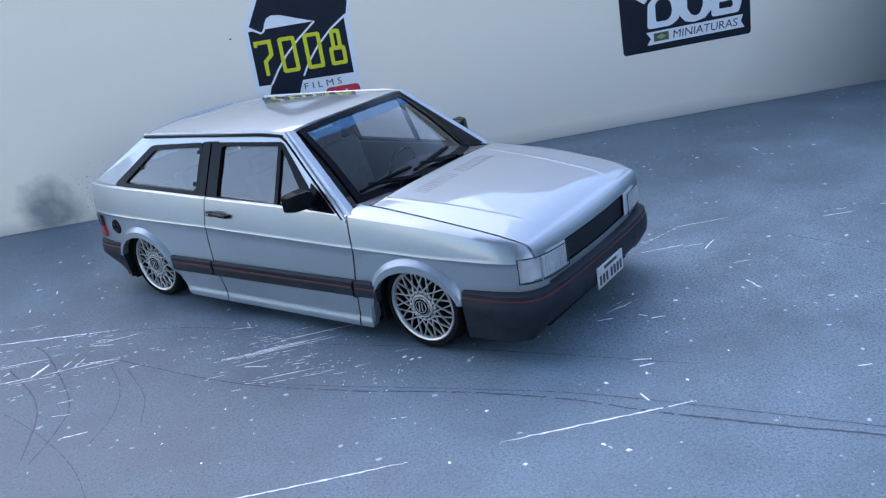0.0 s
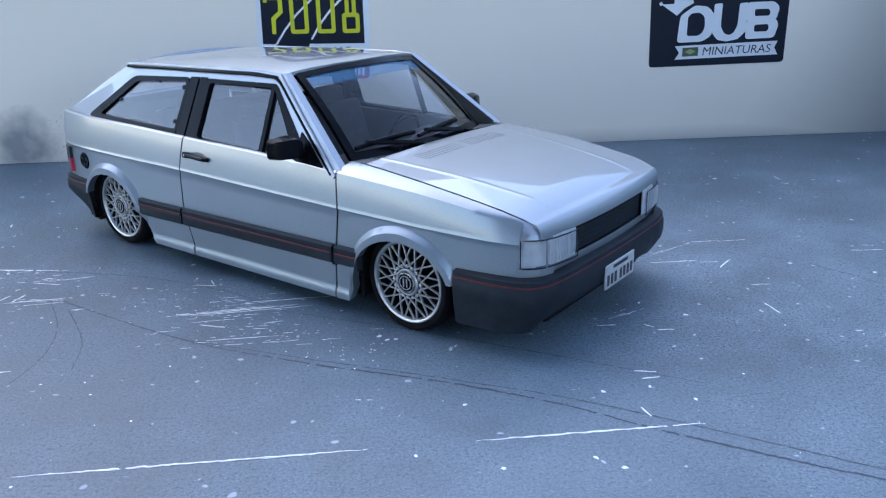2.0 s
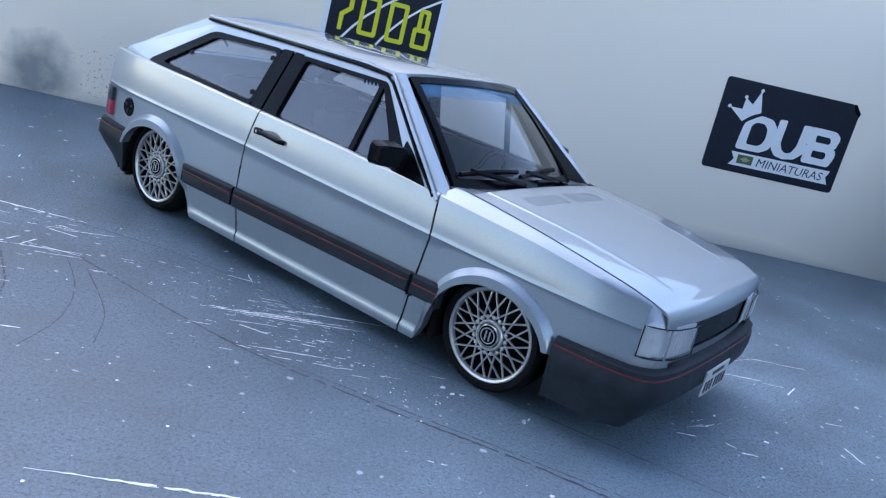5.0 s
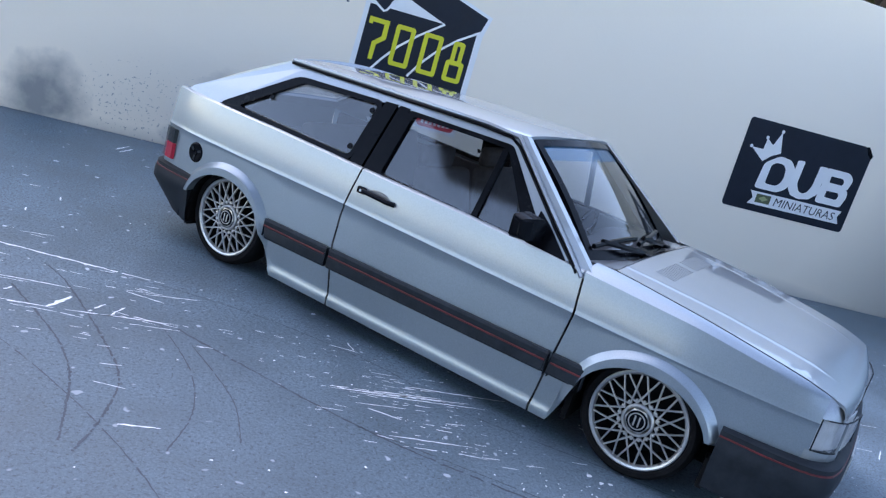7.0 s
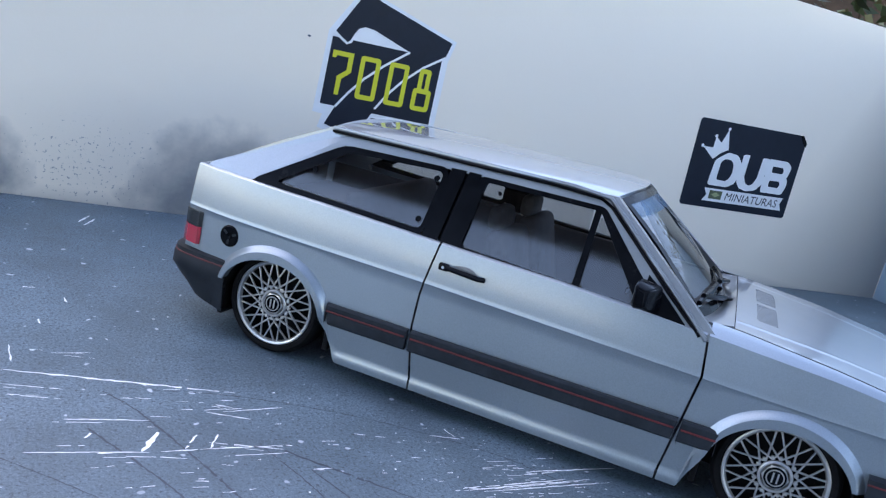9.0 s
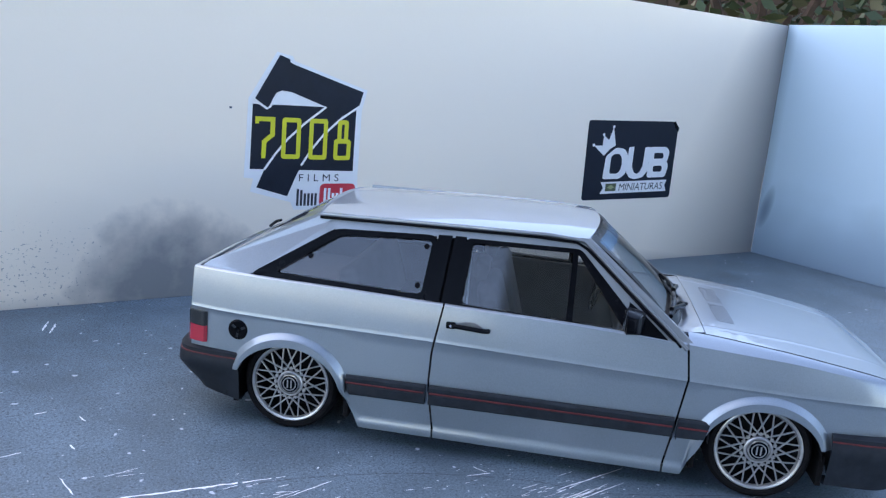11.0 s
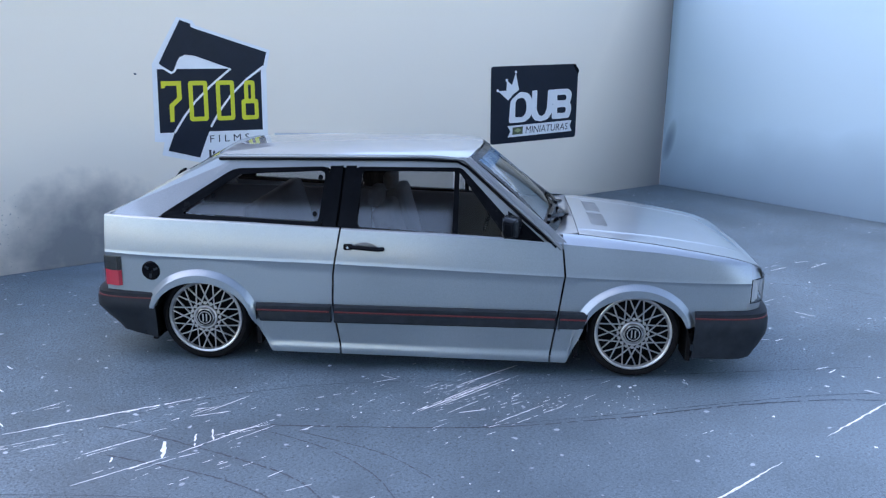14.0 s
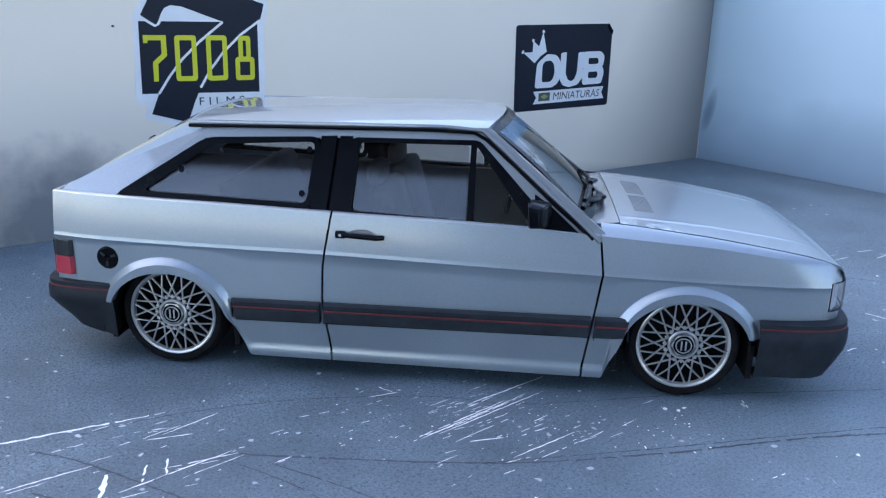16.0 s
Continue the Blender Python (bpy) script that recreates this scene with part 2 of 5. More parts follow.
def glass(name, tint, gloss=0.02, ior=1.75):
    m = bpy.data.materials.new(name)
    m.use_nodes = True
    n, l = m.node_tree.nodes, m.node_tree.links
    n.remove(n["Principled BSDF"])
    tr, gl, mx, fr = (n.new("ShaderNode" + k) for k in ("BsdfTransparent", "BsdfGlossy", "MixShader", "LayerWeight"))
    tr.inputs[0].default_value = (*tint, 1)
    gl.inputs["Roughness"].default_value = gloss
    # the share of gloss grows with the angle, alike from both sides of the pane
    fr.inputs["Blend"].default_value = 0.5
    f0 = ((ior - 1) / (ior + 1)) ** 2
    pw, ml = n.new("ShaderNodeMath"), n.new("ShaderNodeMath")
    pw.operation, ml.operation = "POWER", "MULTIPLY_ADD"
    l.new(fr.outputs["Facing"], pw.inputs[0])
    pw.inputs[1].default_value = 4.0
    l.new(pw.outputs[0], ml.inputs[0])
    ml.inputs[1].default_value = 1 - f0
    ml.inputs[2].default_value = f0
    l.new(ml.outputs[0], mx.inputs[0])
    l.new(tr.outputs[0], mx.inputs[1])
    l.new(gl.outputs[0], mx.inputs[2])
    l.new(mx.outputs[0], n["Material Output"].inputs[0])
    return m


M_glass = glass("side_glass", (0.7, 0.705, 0.72), 0.05, 2.0)
M_ws = glass("windscreen_glass", (0.78, 0.8, 0.82), 0.03, 1.5)
M_tint = mat("blue_sunstrip", (0.05, 0.17, 0.30), 0.2)
M_tint.node_tree.nodes["Principled BSDF"].inputs["Alpha"].default_value = 0.6
M_lamp = glass("lamp_plastic", (0.92, 0.93, 0.94), 0.06, 1.5)

# ---- mesh helpers: all in centimetres ----


def link(name, bm, material, parent=None, label="", smooth=None):
    bmesh.ops.scale(bm, vec=(CM, CM, CM), verts=bm.verts)
    me = bpy.data.meshes.new(name)
    bm.to_mesh(me)
    bm.free()
    for mm in (material if isinstance(material, (list, tuple)) else [material]):
        me.materials.append(mm)
    if smooth:
        me.shade_smooth()
        me.set_sharp_from_angle(angle=radians(smooth))
    ob = new(name, me)
    if parent:
        ob.parent = parent
    if label:
        ob["label"] = label
    return ob


def part(name, bm, material, parent, label="", smooth=None):
    return link(name, bm, material, parent, label, smooth)


def thing(name, label, category, at=(0, 0, 0), group="", kind=""):
    ob = new(name)
    ob.empty_display_size = 0.01
    ob.location = [v * CM for v in at]
    return tagged(ob, label, category, group, kind)


def box(bm, x0, x1, y0, y1, z0, z1, bevel=0.0):
    vs = [bm.verts.new((x, y, z)) for x in (x0, x1) for y in (y0, y1) for z in (z0, z1)]
    fs = [bm.faces.new([vs[i] for i in q]) for q in ((0, 1, 3, 2), (4, 6, 7, 5), (0, 4, 5, 1), (2, 3, 7, 6), (0, 2, 6, 4), (1, 5, 7, 3))]
    bmesh.ops.recalc_face_normals(bm, faces=fs)
    if bevel:
        es = {e for f in fs for e in f.edges}
        bmesh.ops.bevel(bm, geom=list(es), offset=bevel, segments=2, affect="EDGES", profile=0.5)
    return vs


def prism(bm, pts, to3, depth):
    """A flat outline pts, laid into space by to3(a, b, d), with that depth."""
    front = [bm.verts.new(to3(a, b, 0)) for a, b in pts]
    back = [bm.verts.new(to3(a, b, depth)) for a, b in pts]
    bm.faces.new(front)
    bm.faces.new(back[::-1])
    for i in range(len(pts)):
        j = (i + 1) % len(pts)
        bm.faces.new((front[i], back[i], back[j], front[j]))
    bmesh.ops.recalc_face_normals(bm, faces=bm.faces)


def ring(bm, outer, inner, to3, depth):
    """A frame between two outlines with as many corners each."""
    rows = [[bm.verts.new(to3(a, b, d)) for a, b in o] for o, d in ((outer, 0), (inner, 0), (inner, depth), (outer, depth))]
    n = len(outer)
    for r in range(4):
        p, q = rows[r], rows[(r + 1) % 4]
        for i in range(n):
            j = (i + 1) % n
            bm.faces.new((p[i], p[j], q[j], q[i]))
    bmesh.ops.recalc_face_normals(bm, faces=bm.faces)


def tube(bm, pts, r, sides=6, closed=False):
    pts = [Vector(p) for p in pts]
    rows = []
    for i, p in enumerate(pts):
        a = pts[i - 1] if i or closed else p
        b = pts[(i + 1) % len(pts)] if i < len(pts) - 1 or closed else p
        d = (b - a).normalized()
        up = Vector((0, 0, 1)) if abs(d.z) < 0.9 else Vector((1, 0, 0))
        s = d.cross(up).normalized()
        u = s.cross(d)
        rows.append([bm.verts.new(p + (s * math.cos(k * math.tau / sides) + u * math.sin(k * math.tau / sides)) * r) for k in range(sides)])
    for i in range(len(rows) - (0 if closed else 1)):
        p, q = rows[i], rows[(i + 1) % len(rows)]
        for k in range(sides):
            bm.faces.new((p[k], p[(k + 1) % sides], q[(k + 1) % sides], q[k]))
    if not closed:
        bm.faces.new(rows[0][::-1])
        bm.faces.new(rows[-1])


def lathe(bm, prof, steps=48, closed=False):
    """A profile of (radius, y) turned about the y axis."""
    rows = []
    for k in range(steps):
        a = math.tau * k / steps
        rows.append([bm.verts.new((r * math.cos(a), y, r * math.sin(a))) for r, y in prof])
    n = len(prof)
    for k in range(steps):
        p, q = rows[k], rows[(k + 1) % steps]
        for i in range(n if closed else n - 1):
            bm.faces.new((p[i], q[i], q[(i + 1) % n], p[(i + 1) % n]))
    bmesh.ops.recalc_face_normals(bm, faces=bm.faces)


def sheet(bm, grid, thick=None):
    """A skin over rows of points; thick: a vector by which its back lies off."""
    rows = [[bm.verts.new(p) for p in r] for r in grid]
    for r, s in zip(rows, rows[1:]):
        for i in range(len(r) - 1):
            bm.faces.new((r[i], r[i + 1], s[i + 1], s[i]))
    if thick:
        back = [[bm.verts.new(Vector(p) + Vector(thick)) for p in r] for r in grid]
        for r, s in zip(back, back[1:]):
            for i in range(len(r) - 1):
                bm.faces.new((r[i], s[i], s[i + 1], r[i + 1]))
        loop = lambda g: g[0] + [r[-1] for r in g[1:]] + g[-1][-2::-1] + [r[0] for r in g[-2:0:-1]]  # noqa: E731
        a, b = loop(rows), loop(back)
        for i in range(len(a)):
            j = (i + 1) % len(a)
            bm.faces.new((a[i], b[i], b[j], a[j]))
    bmesh.ops.recalc_face_normals(bm, faces=bm.faces)


def lerp(a, b, t):
    return a + (b - a) * t


def curve(x, pts):
    """Piecewise straight line through pts at x."""
    if x <= pts[0][0]:
        return pts[0][1]
    for (x0, y0), (x1, y1) in zip(pts, pts[1:]):
        if x <= x1:
            return lerp(y0, y1, (x - x0) / (x1 - x0))
    return pts[-1][1]


def smooth_curve(x, pts):
    """The same, eased by averaging."""
    return sum(curve(x + d, pts) for d in (-0.3, -0.15, 0, 0.15, 0.3)) / 5


# ---- the corner of painted boards ----
TURN = 42.0
CX, CY = 10.47, 24.67
UX, UY = -math.cos(radians(TURN)), -math.sin(radians(TURN))
VX, VY = math.sin(radians(TURN)), -math.cos(radians(TURN))
WALL_H = 11.43


def setting(name, bm, material, label, category):
    ob = link(name, bm, material)
    return tagged(ob, label, category, kind="structure")


# local frame of the boards: x away from the corner along the back wall, y out along the other wall
BOARD = Matrix(((UX, VX, 0, CX * CM), (UY, VY, 0, CY * CM), (0, 0, 1, 0), (0, 0, 0, 1)))
bm = bmesh.new()
box(bm, -0.3, 62, -0.3, 66, -0.6, 0)
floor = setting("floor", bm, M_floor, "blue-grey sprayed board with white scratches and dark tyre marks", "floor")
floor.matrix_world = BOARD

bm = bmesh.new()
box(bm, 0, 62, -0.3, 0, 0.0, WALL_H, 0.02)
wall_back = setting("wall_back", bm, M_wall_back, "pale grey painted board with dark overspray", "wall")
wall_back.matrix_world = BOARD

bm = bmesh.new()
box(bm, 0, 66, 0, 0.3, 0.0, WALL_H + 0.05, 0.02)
wall_right = setting("wall_right", bm, M_wall_right, "pale blue painted board, darker along its foot and corner", "wall")
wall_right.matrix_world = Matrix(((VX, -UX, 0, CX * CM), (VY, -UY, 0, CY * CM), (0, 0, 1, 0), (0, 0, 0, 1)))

# ---- the model car: x ahead, y to its left, z up; origin on the floor between the axles ----
car = thing("model_car", "lowered silver hatchback scale model with lattice wheels on painted board", "model car", (0, -0.335, 0))
car.scale = (1, 0.931, 1)
AXLE = 4.91
WZ = 1.06

CREASE = [(-7.2, 2.60), (-1.8, 2.55), (3.3, 2.43), (7.5, 2.33)]
BELT = [(-7.2, 3.38), (-4, 3.33), (-1.77, 3.26), (0.74, 3.2), (3.3, 3.09), (5.4, 2.95), (7.0, 2.72), (7.6, 2.49)]
HOOD = [(3.2, 3.24), (3.74, 3.22), (5.41, 3.06), (6.6, 2.88), (7.28, 2.76), (7.7, 2.6), (7.85, 2.5)]
WIDTH = [(-7.3, 3.13), (-6.9, 3.26), (-6, 3.38), (-4.5, 3.42), (3.5, 3.4), (5.5, 3.34), (6.8, 3.2), (7.4, 3.06), (7.8, 2.9)]


def arch(x):
    """Lower edge of the flank at x: sill, wheel openings, bumper tops."""
    for c, lead, trail in ((AXLE, -1.4, 1.15), (-AXLE, -1.15, 1.55)):
        d = x - c
        if abs(d) < 1.12:
            return 1.02 + 0.95 * math.sqrt(1 - (d / 1.17) ** 2)
    if x > AXLE or x < -AXLE:
        return 1.3
    if x > 3.51:
        return lerp(0.36, 1.28, (x - 3.51) / 0.28)
    if x < -3.30:
        return lerp(0.34, 1.28, (-3.30 - x) / 0.49)
    return 0.35


def flare(x, z):
    """How far the wheel-arch lip stands out from the flank."""
    best = 0
    for c in (AXLE, -AXLE):
        dx, dz = (x - c), (z - 1.02)
        if dz < -0.05:
            continue
        e = math.sqrt((dx / 1.38) ** 2 + (dz / 1.24) ** 2)
        if e < 1.0:
            k = min(1, (1 - e) / 0.1)
            best = max(best, 0.13 * k * k * (3 - 2 * k))
    return best


def flank_y(x, z):
    w = smooth_curve(x, WIDTH)
    cr = smooth_curve(x, CREASE)
    be = smooth_curve(x, BELT)
    if z >= cr:
        t = (z - cr) / max(0.1, be - cr)
        y = w - 0.015 - 0.075 * t - 0.04 * t * t
    else:
        t = (cr - z) / 2.1
        y = w + 0.04 - 0.07 * min(1, (cr - z) / 0.09) - 0.02 * t - 0.2 * max(0, t - 0.55)
    # lip along the sill
    if -3.7 < x < 3.8 and z < 0.62:
        y += 0.055 * max(0, min(1, (0.56 - z) / 0.05)) * (1 if z > 0.42 else 0.85)
    return y + flare(x, z)


SHUT_R = [(0.5, -1.71), (1.55, -1.87), (2.28, -1.85), (3.29, -1.69), (3.5, -1.66)]
SHUT_F = [(0.5, 3.06), (1.57, 3.21), (2.4, 3.32), (3.12, 3.23), (3.4, 3.2)]


def columns(a, b):
    """Column places, close together round the wheel openings."""
    xs = {a, b}
    x = a
    while x < b:
        xs.add(x)
        x += 0.12
    for c in (AXLE, -AXLE):
        for k in range(61):
            q = c - 1.119 * math.cos(math.pi * k / 60)
            if a < q < b:
                xs.add(q)
        for q in (c - 1.13, c + 1.13, c - 1.39, c + 1.39):
            if a < q < b:
                xs.add(q)
    for q in (3.5, 3.6, 3.7, 3.78, -3.31, -3.45, -3.6, -3.78):
        if a < q < b:
            xs.add(q)
    xs = sorted(xs)
    return [q for i, q in enumerate(xs) if i == 0 or q - xs[i - 1] > 0.004]


def flank(bm, a, b, left_edge, right_edge, side, top):
    """One body panel of the flank between x = a and b; its ends follow the shut lines. top: extra points inward."""
    grid = []
    for x in columns(a, b):
        lo, cr, be = arch(x), smooth_curve(x, CREASE), smooth_curve(x, BELT)
        zs = [lo + q for q in (0, 0.03, 0.09, 0.18, 0.24, 0.3)]
        for c in (AXLE, -AXLE):
            q = 1 - ((x - c) / 1.38) ** 2
            z_out = 1.02 + 1.24 * math.sqrt(max(0, q))
            z_mid = 1.02 + 1.24 * math.sqrt(max(0, q - 0.19))
            if q > 0.02 and z_out > lo + 0.06:
                z_mid = max(z_mid, lo + 0.03)
                zs = [lo, lerp(lo, z_mid, 0.5), z_mid, lerp(z_mid, z_out, 0.33), lerp(z_mid, z_out, 0.67), z_out]
        base = zs[-1]
        zs += [lerp(base, cr - 0.10, k / 9) for k in range(1, 10)] + [cr - 0.05, cr, cr + 0.03]
        zs += [lerp(cr + 0.03, be, k / 6) for k in range(1, 7)]
        col = []
        for z in zs:
            xe = x
            if left_edge:
                xe += (curve(z, left_edge) + 0.02 - a) * max(0, 1 - (x - a) / 0.6)
            if right_edge:
                xe += (curve(z, right_edge) - 0.02 - b) * max(0, 1 - (b - x) / 0.6)
            col.append((xe, -side * flank_y(x, z), z))
        y_in, z_in = top(x)
        x_end = col[-1][0]
        yb = flank_y(x, be)
        col.append((x_end, -side * lerp(yb, y_in, 0.35), lerp(be, z_in, 0.62)))
        col.append((x_end, -side * lerp(yb, y_in, 0.75), lerp(be, z_in, 0.95)))
        col.append((x_end, -side * y_in, z_in))
        # turned-in lower edge
        x0, y0, z0 = col[0]
        col.insert(0, (x0, y0 + side * 0.22, z0 + 0.03))
        grid.append(col)
    sheet(bm, grid)


def belt_top(x):
    return flank_y(x, smooth_curve(x, BELT)) - 0.1, smooth_curve(x, BELT) + 0.03


def fender_top(x):
    return hood_half(x) + 0.014, smooth_curve(x, HOOD) - 0.01


def hood_half(x):
    return curve(x, [(3.2, 2.74), (5.5, 2.88), (7.2, 2.86), (7.85, 2.74)])


def rear_top(x):
    y, z = belt_top(x)
    return y, z


for side in (1, -1):
    bm = bmesh.new()
    flank(bm, -7.2, -1.83, None, SHUT_R, side, rear_top)
    part("rear_quarter_panel", bm, M_flank, car, smooth=32)
    bm = bmesh.new()
    flank(bm, -1.83, 3.22, SHUT_R, SHUT_F, side, belt_top)
    part("door", bm, M_flank, car, smooth=32)
    bm = bmesh.new()
    flank(bm, 3.22, 7.43, SHUT_F, None, side, fender_top)
    part("front_wing", bm, M_flank, car, smooth=32)
DOORS = [o for o in car.children if o.name.startswith("door")]


def hood_z(x, y):
    e = smooth_curve(x, HOOD)
    h = hood_half(x)
    t = min(1, abs(y) / h)
    crown = 0.06 * (1 - t ** 2.2) * min(1, (8.0 - x) / 1.2 + 0.15)
    ridge = 0.016 * max(0, 1 - abs(abs(y) - curve(x, [(3.4, 2.25), (7.4, 1.85)])) / 0.06)
    return e + crown + ridge * min(1, max(0, (7.5 - x) / 0.6))


def nose_x(y):
    return 7.88 - 0.02 * y * y


def steps(a, b, n):
    return [lerp(a, b, k / n) for k in range(n + 1)]


# bonnet with a rounded leading edge
bm = bmesh.new()
grid = []
for x in steps(3.62, 7.6, 44):
    h = hood_half(x) - 0.03
    grid.append([(x, h * q, hood_z(x, h * q)) for q in steps(-1, 1, 120)])
for k in range(1, 7):
    a = k / 6 * math.pi / 2
    row = []
    for q in steps(-1, 1, 120):
        y = (hood_half(7.6) - 0.03) * q
        z0 = hood_z(7.6, y)
        xl = nose_x(y)
        row.append((7.6 + (xl - 7.6) * math.sin(a), y, z0 - (z0 - 2.37) * (1 - math.cos(a))))
    grid.append(row)
sheet(bm, grid, (0, 0, -0.05))
bonnet = part("bonnet", bm, M_silver, car, smooth=40)
for i in range(13):
    for s in (-1, 1):
        y = s * (0.18 + i * 0.115)
        bm = bmesh.new()
        z = hood_z(4.15, y)
        sheet(bm, [[(4.0, y - 0.022, hood_z(4.0, y) + 0.006), (4.0, y + 0.022, hood_z(4.0, y) + 0.006)],
                   [(4.38, y - 0.022, hood_z(4.38, y) + 0.006), (4.38, y + 0.022, hood_z(4.38, y) + 0.006)]], (0, 0, -0.02))
        part("vent_slot", bm, M_vent, bonnet)

# scuttle between bonnet and windscreen
bm = bmesh.new()
grid = []
for k in range(6):
    t = k / 5
    row = []
    for q in steps(-1, 1, 30):
        y = 2.66 * q
        x = lerp(3.605, 2.95 + 0.42 * (1 - q * q), t)
        row.append((x, y, lerp(hood_z(3.6, y * 0.98), 3.16, t ** 0.8)))
    grid.append(row)
sheet(bm, grid, (0, 0, -0.05))
part("scuttle_panel", bm, M_silver, car, smooth=40)

# roof: crowned sheet with rounded shoulders
ROOF_E = [(-4.65, 4.74), (-1.6, 4.83), (1.05, 4.85)]


def roof_z(x, y):
    e = smooth_curve(x, ROOF_E)
    t = abs(y) / 2.45
    return e + 0.14 * (1 - t ** 3.2) * (1 - 0.3 * max(0, (-x - 1.5) / 3.1)) - 0.04 * max(0, (x - 0.3) / 0.9) ** 2 - 0.02 * max(0, (-x - 4.0))


bm = bmesh.new()
grid = []
for k in range(41):
    row = []
    for q in steps(-1, 1, 48):
        y = 2.45 * math.sin(q * math.pi / 2)
        x_front = 1.08 + 0.28 * (1 - (y / 2.45) ** 2)
        x_back = -4.62 - 0.1 * (1 - (y / 2.45) ** 2)
        x = lerp(x_back, x_front, k / 40)
        row.append((x, y, roof_z(x, y)))
    grid.append(row)
sheet(bm, grid, (0, 0, -0.08))
part("roof", bm, M_silver, car, smooth=40)


def outward(bm, d):
    """Turns every face of a pane towards d."""
    for f in bm.faces:
        f.normal_update()
        if f.normal.dot(Vector(d)) < 0:
            f.normal_flip()


def side3(side, lift=0.0):
    """Lays an outline (x, z) into the leaning plane of the side windows."""
    def to3(a, b, d):
        zb, zt = 3.25, 4.72
        y = lerp(3.13, 2.47, (b - zb) / (zt - zb)) + lift - d - 0.1 * max(0, -a - 5.7)
        return (a, -side * y, b)
    return to3


def arc_corner(pts, r=0.12, n=4):
    """Rounds the corners of an outline."""
    out = []
    m = len(pts)
    for i in range(m):
        p, a, b = Vector(pts[i]), Vector(pts[i - 1]), Vector(pts[(i + 1) % m])
        da, db = (a - p), (b - p)
        rr = min(r, da.length * 0.45, db.length * 0.45)
        s, e = p + da.normalized() * rr, p + db.normalized() * rr
        for k in range(n + 1):
            t = k / n
            out.append(tuple((s * (1 - t) ** 2 + p * 2 * t * (1 - t) + e * t * t)))
    return out


QW_OUT = [(-5.95, 3.38), (-4.25, 4.48), (-2.02, 4.575), (-2.14, 3.27)]
QW_IN = [(-5.40, 3.47), (-4.10, 4.36), (-2.12, 4.48), (-2.22, 3.38)]
DW_OUT = [(-1.52, 3.2), (-1.42, 4.585), (0.96, 4.62), (2.5, 3.1)]
DW_IN1 = [(-1.36, 3.29), (-1.28, 4.50), (0.77, 4.54), (0.79, 3.2)]
DW_IN2 = [(0.93, 3.2), (0.92, 4.47), (1.84, 3.68), (1.95, 3.16)]
for side in (1, -1):
    to = side3(side)
    # pillars and rails in body colour
    bm = bmesh.new()
    prism(bm, [(-7.10, 3.36), (-6.95, 3.5), (-4.62, 4.70), (-4.15, 4.72), (-4.25, 4.47), (-5.95, 3.36), (-5.9, 3.24), (-7.08, 3.3)], side3(side, 0.0), 0.16)
    part("rear_pillar", bm, M_silver, car)
    bm = bmesh.new()
    prism(bm, [(-4.25, 4.46), (-4.3, 4.70), (1.0, 4.80), (1.03, 4.6), (-1.42, 4.56), (-2.02, 4.55)], side3(side, 0.0), 0.16)
    part("roof_rail", bm, M_silver, car)
    bm = bmesh.new()
    prism(bm, [(0.9, 4.84), (1.12, 4.84), (3.38, 3.08), (3.3, 2.98), (2.6, 3.0), (0.92, 4.6)], side3(side, 0.02), 0.2)
    part("front_pillar", bm, M_silver, car)
    # black frames
    bm = bmesh.new()
    ring(bm, arc_corner(QW_OUT, 0.2), arc_corner(QW_IN, 0.14), side3(side, 0.035), 0.16)
    qf = part("quarter_window_frame", bm, M_black, car, "gloss black quarter window surround")
    bm = bmesh.new()
    bm.faces.new([bm.verts.new(side3(side, -0.04)(a, b, 0)) for a, b in arc_corner(QW_IN, 0.14)])
    outward(bm, (0, -side, 0.3))
    pane = part("pane", bm, M_glass, qf)
    pane.visible_shadow = False
    for a, b in ((-4.69, 3.88), (-2.24, 4.33), (-2.32, 3.55)):
        bm = bmesh.new()
        o = [(a + 0.055 * math.cos(k * math.tau / 10), b + 0.055 * math.sin(k * math.tau / 10)) for k in range(10)]
        prism(bm, o, side3(side, 0.0), 0.02)
        part("rivet", bm, M_black, qf)
    bm = bmesh.new()
    prism(bm, [(-2.14, 3.27), (-2.02, 4.585), (-1.72, 4.6), (-1.83, 3.24)], side3(side, 0.03), 0.14)
    part("rear_window_post", bm, M_black, car)
    bm = bmesh.new()
    prism(bm, [(-1.77, 3.24), (-1.66, 4.6), (-1.42, 4.605), (-1.52, 3.2)], side3(side, 0.03), 0.14)
    part("front_window_post", bm, M_black, car)
    bm = bmesh.new()
    prism(bm, [(-1.87, 3.2), (-1.77, 4.66), (-1.62, 4.66), (-1.72, 3.2)], side3(side, -0.06), 0.05)
    part("post_backing", bm, M_dark, car)
    bm = bmesh.new()
    ring(bm, arc_corner(DW_OUT, 0.1), arc_corner([(-1.36, 3.29), (-1.28, 4.5), (0.9, 4.53), (2.0, 3.17)], 0.1), side3(side, 0.035), 0.16)
    df = part("door_window_frame", bm, M_black, car, "gloss black door window surround")
    bm = bmesh.new()
    prism(bm, [(0.80, 3.2), (0.80, 4.54), (0.91, 4.52), (0.92, 3.2)], side3(side, 0.02), 0.1)
    part("divider", bm, M_black, df)
    for o in (DW_IN1, DW_IN2):
        bm = bmesh.new()
        bm.faces.new([bm.verts.new(side3(side, -0.05)(a, b, 0)) for a, b in arc_corner(o, 0.1)])
        outward(bm, (0, -side, 0.3))
        pane = part("pane", bm, M_glass, df)
        pane.visible_shadow = False
    # drip rail, along the roof and down the windscreen pillar
    bm = bmesh.new()
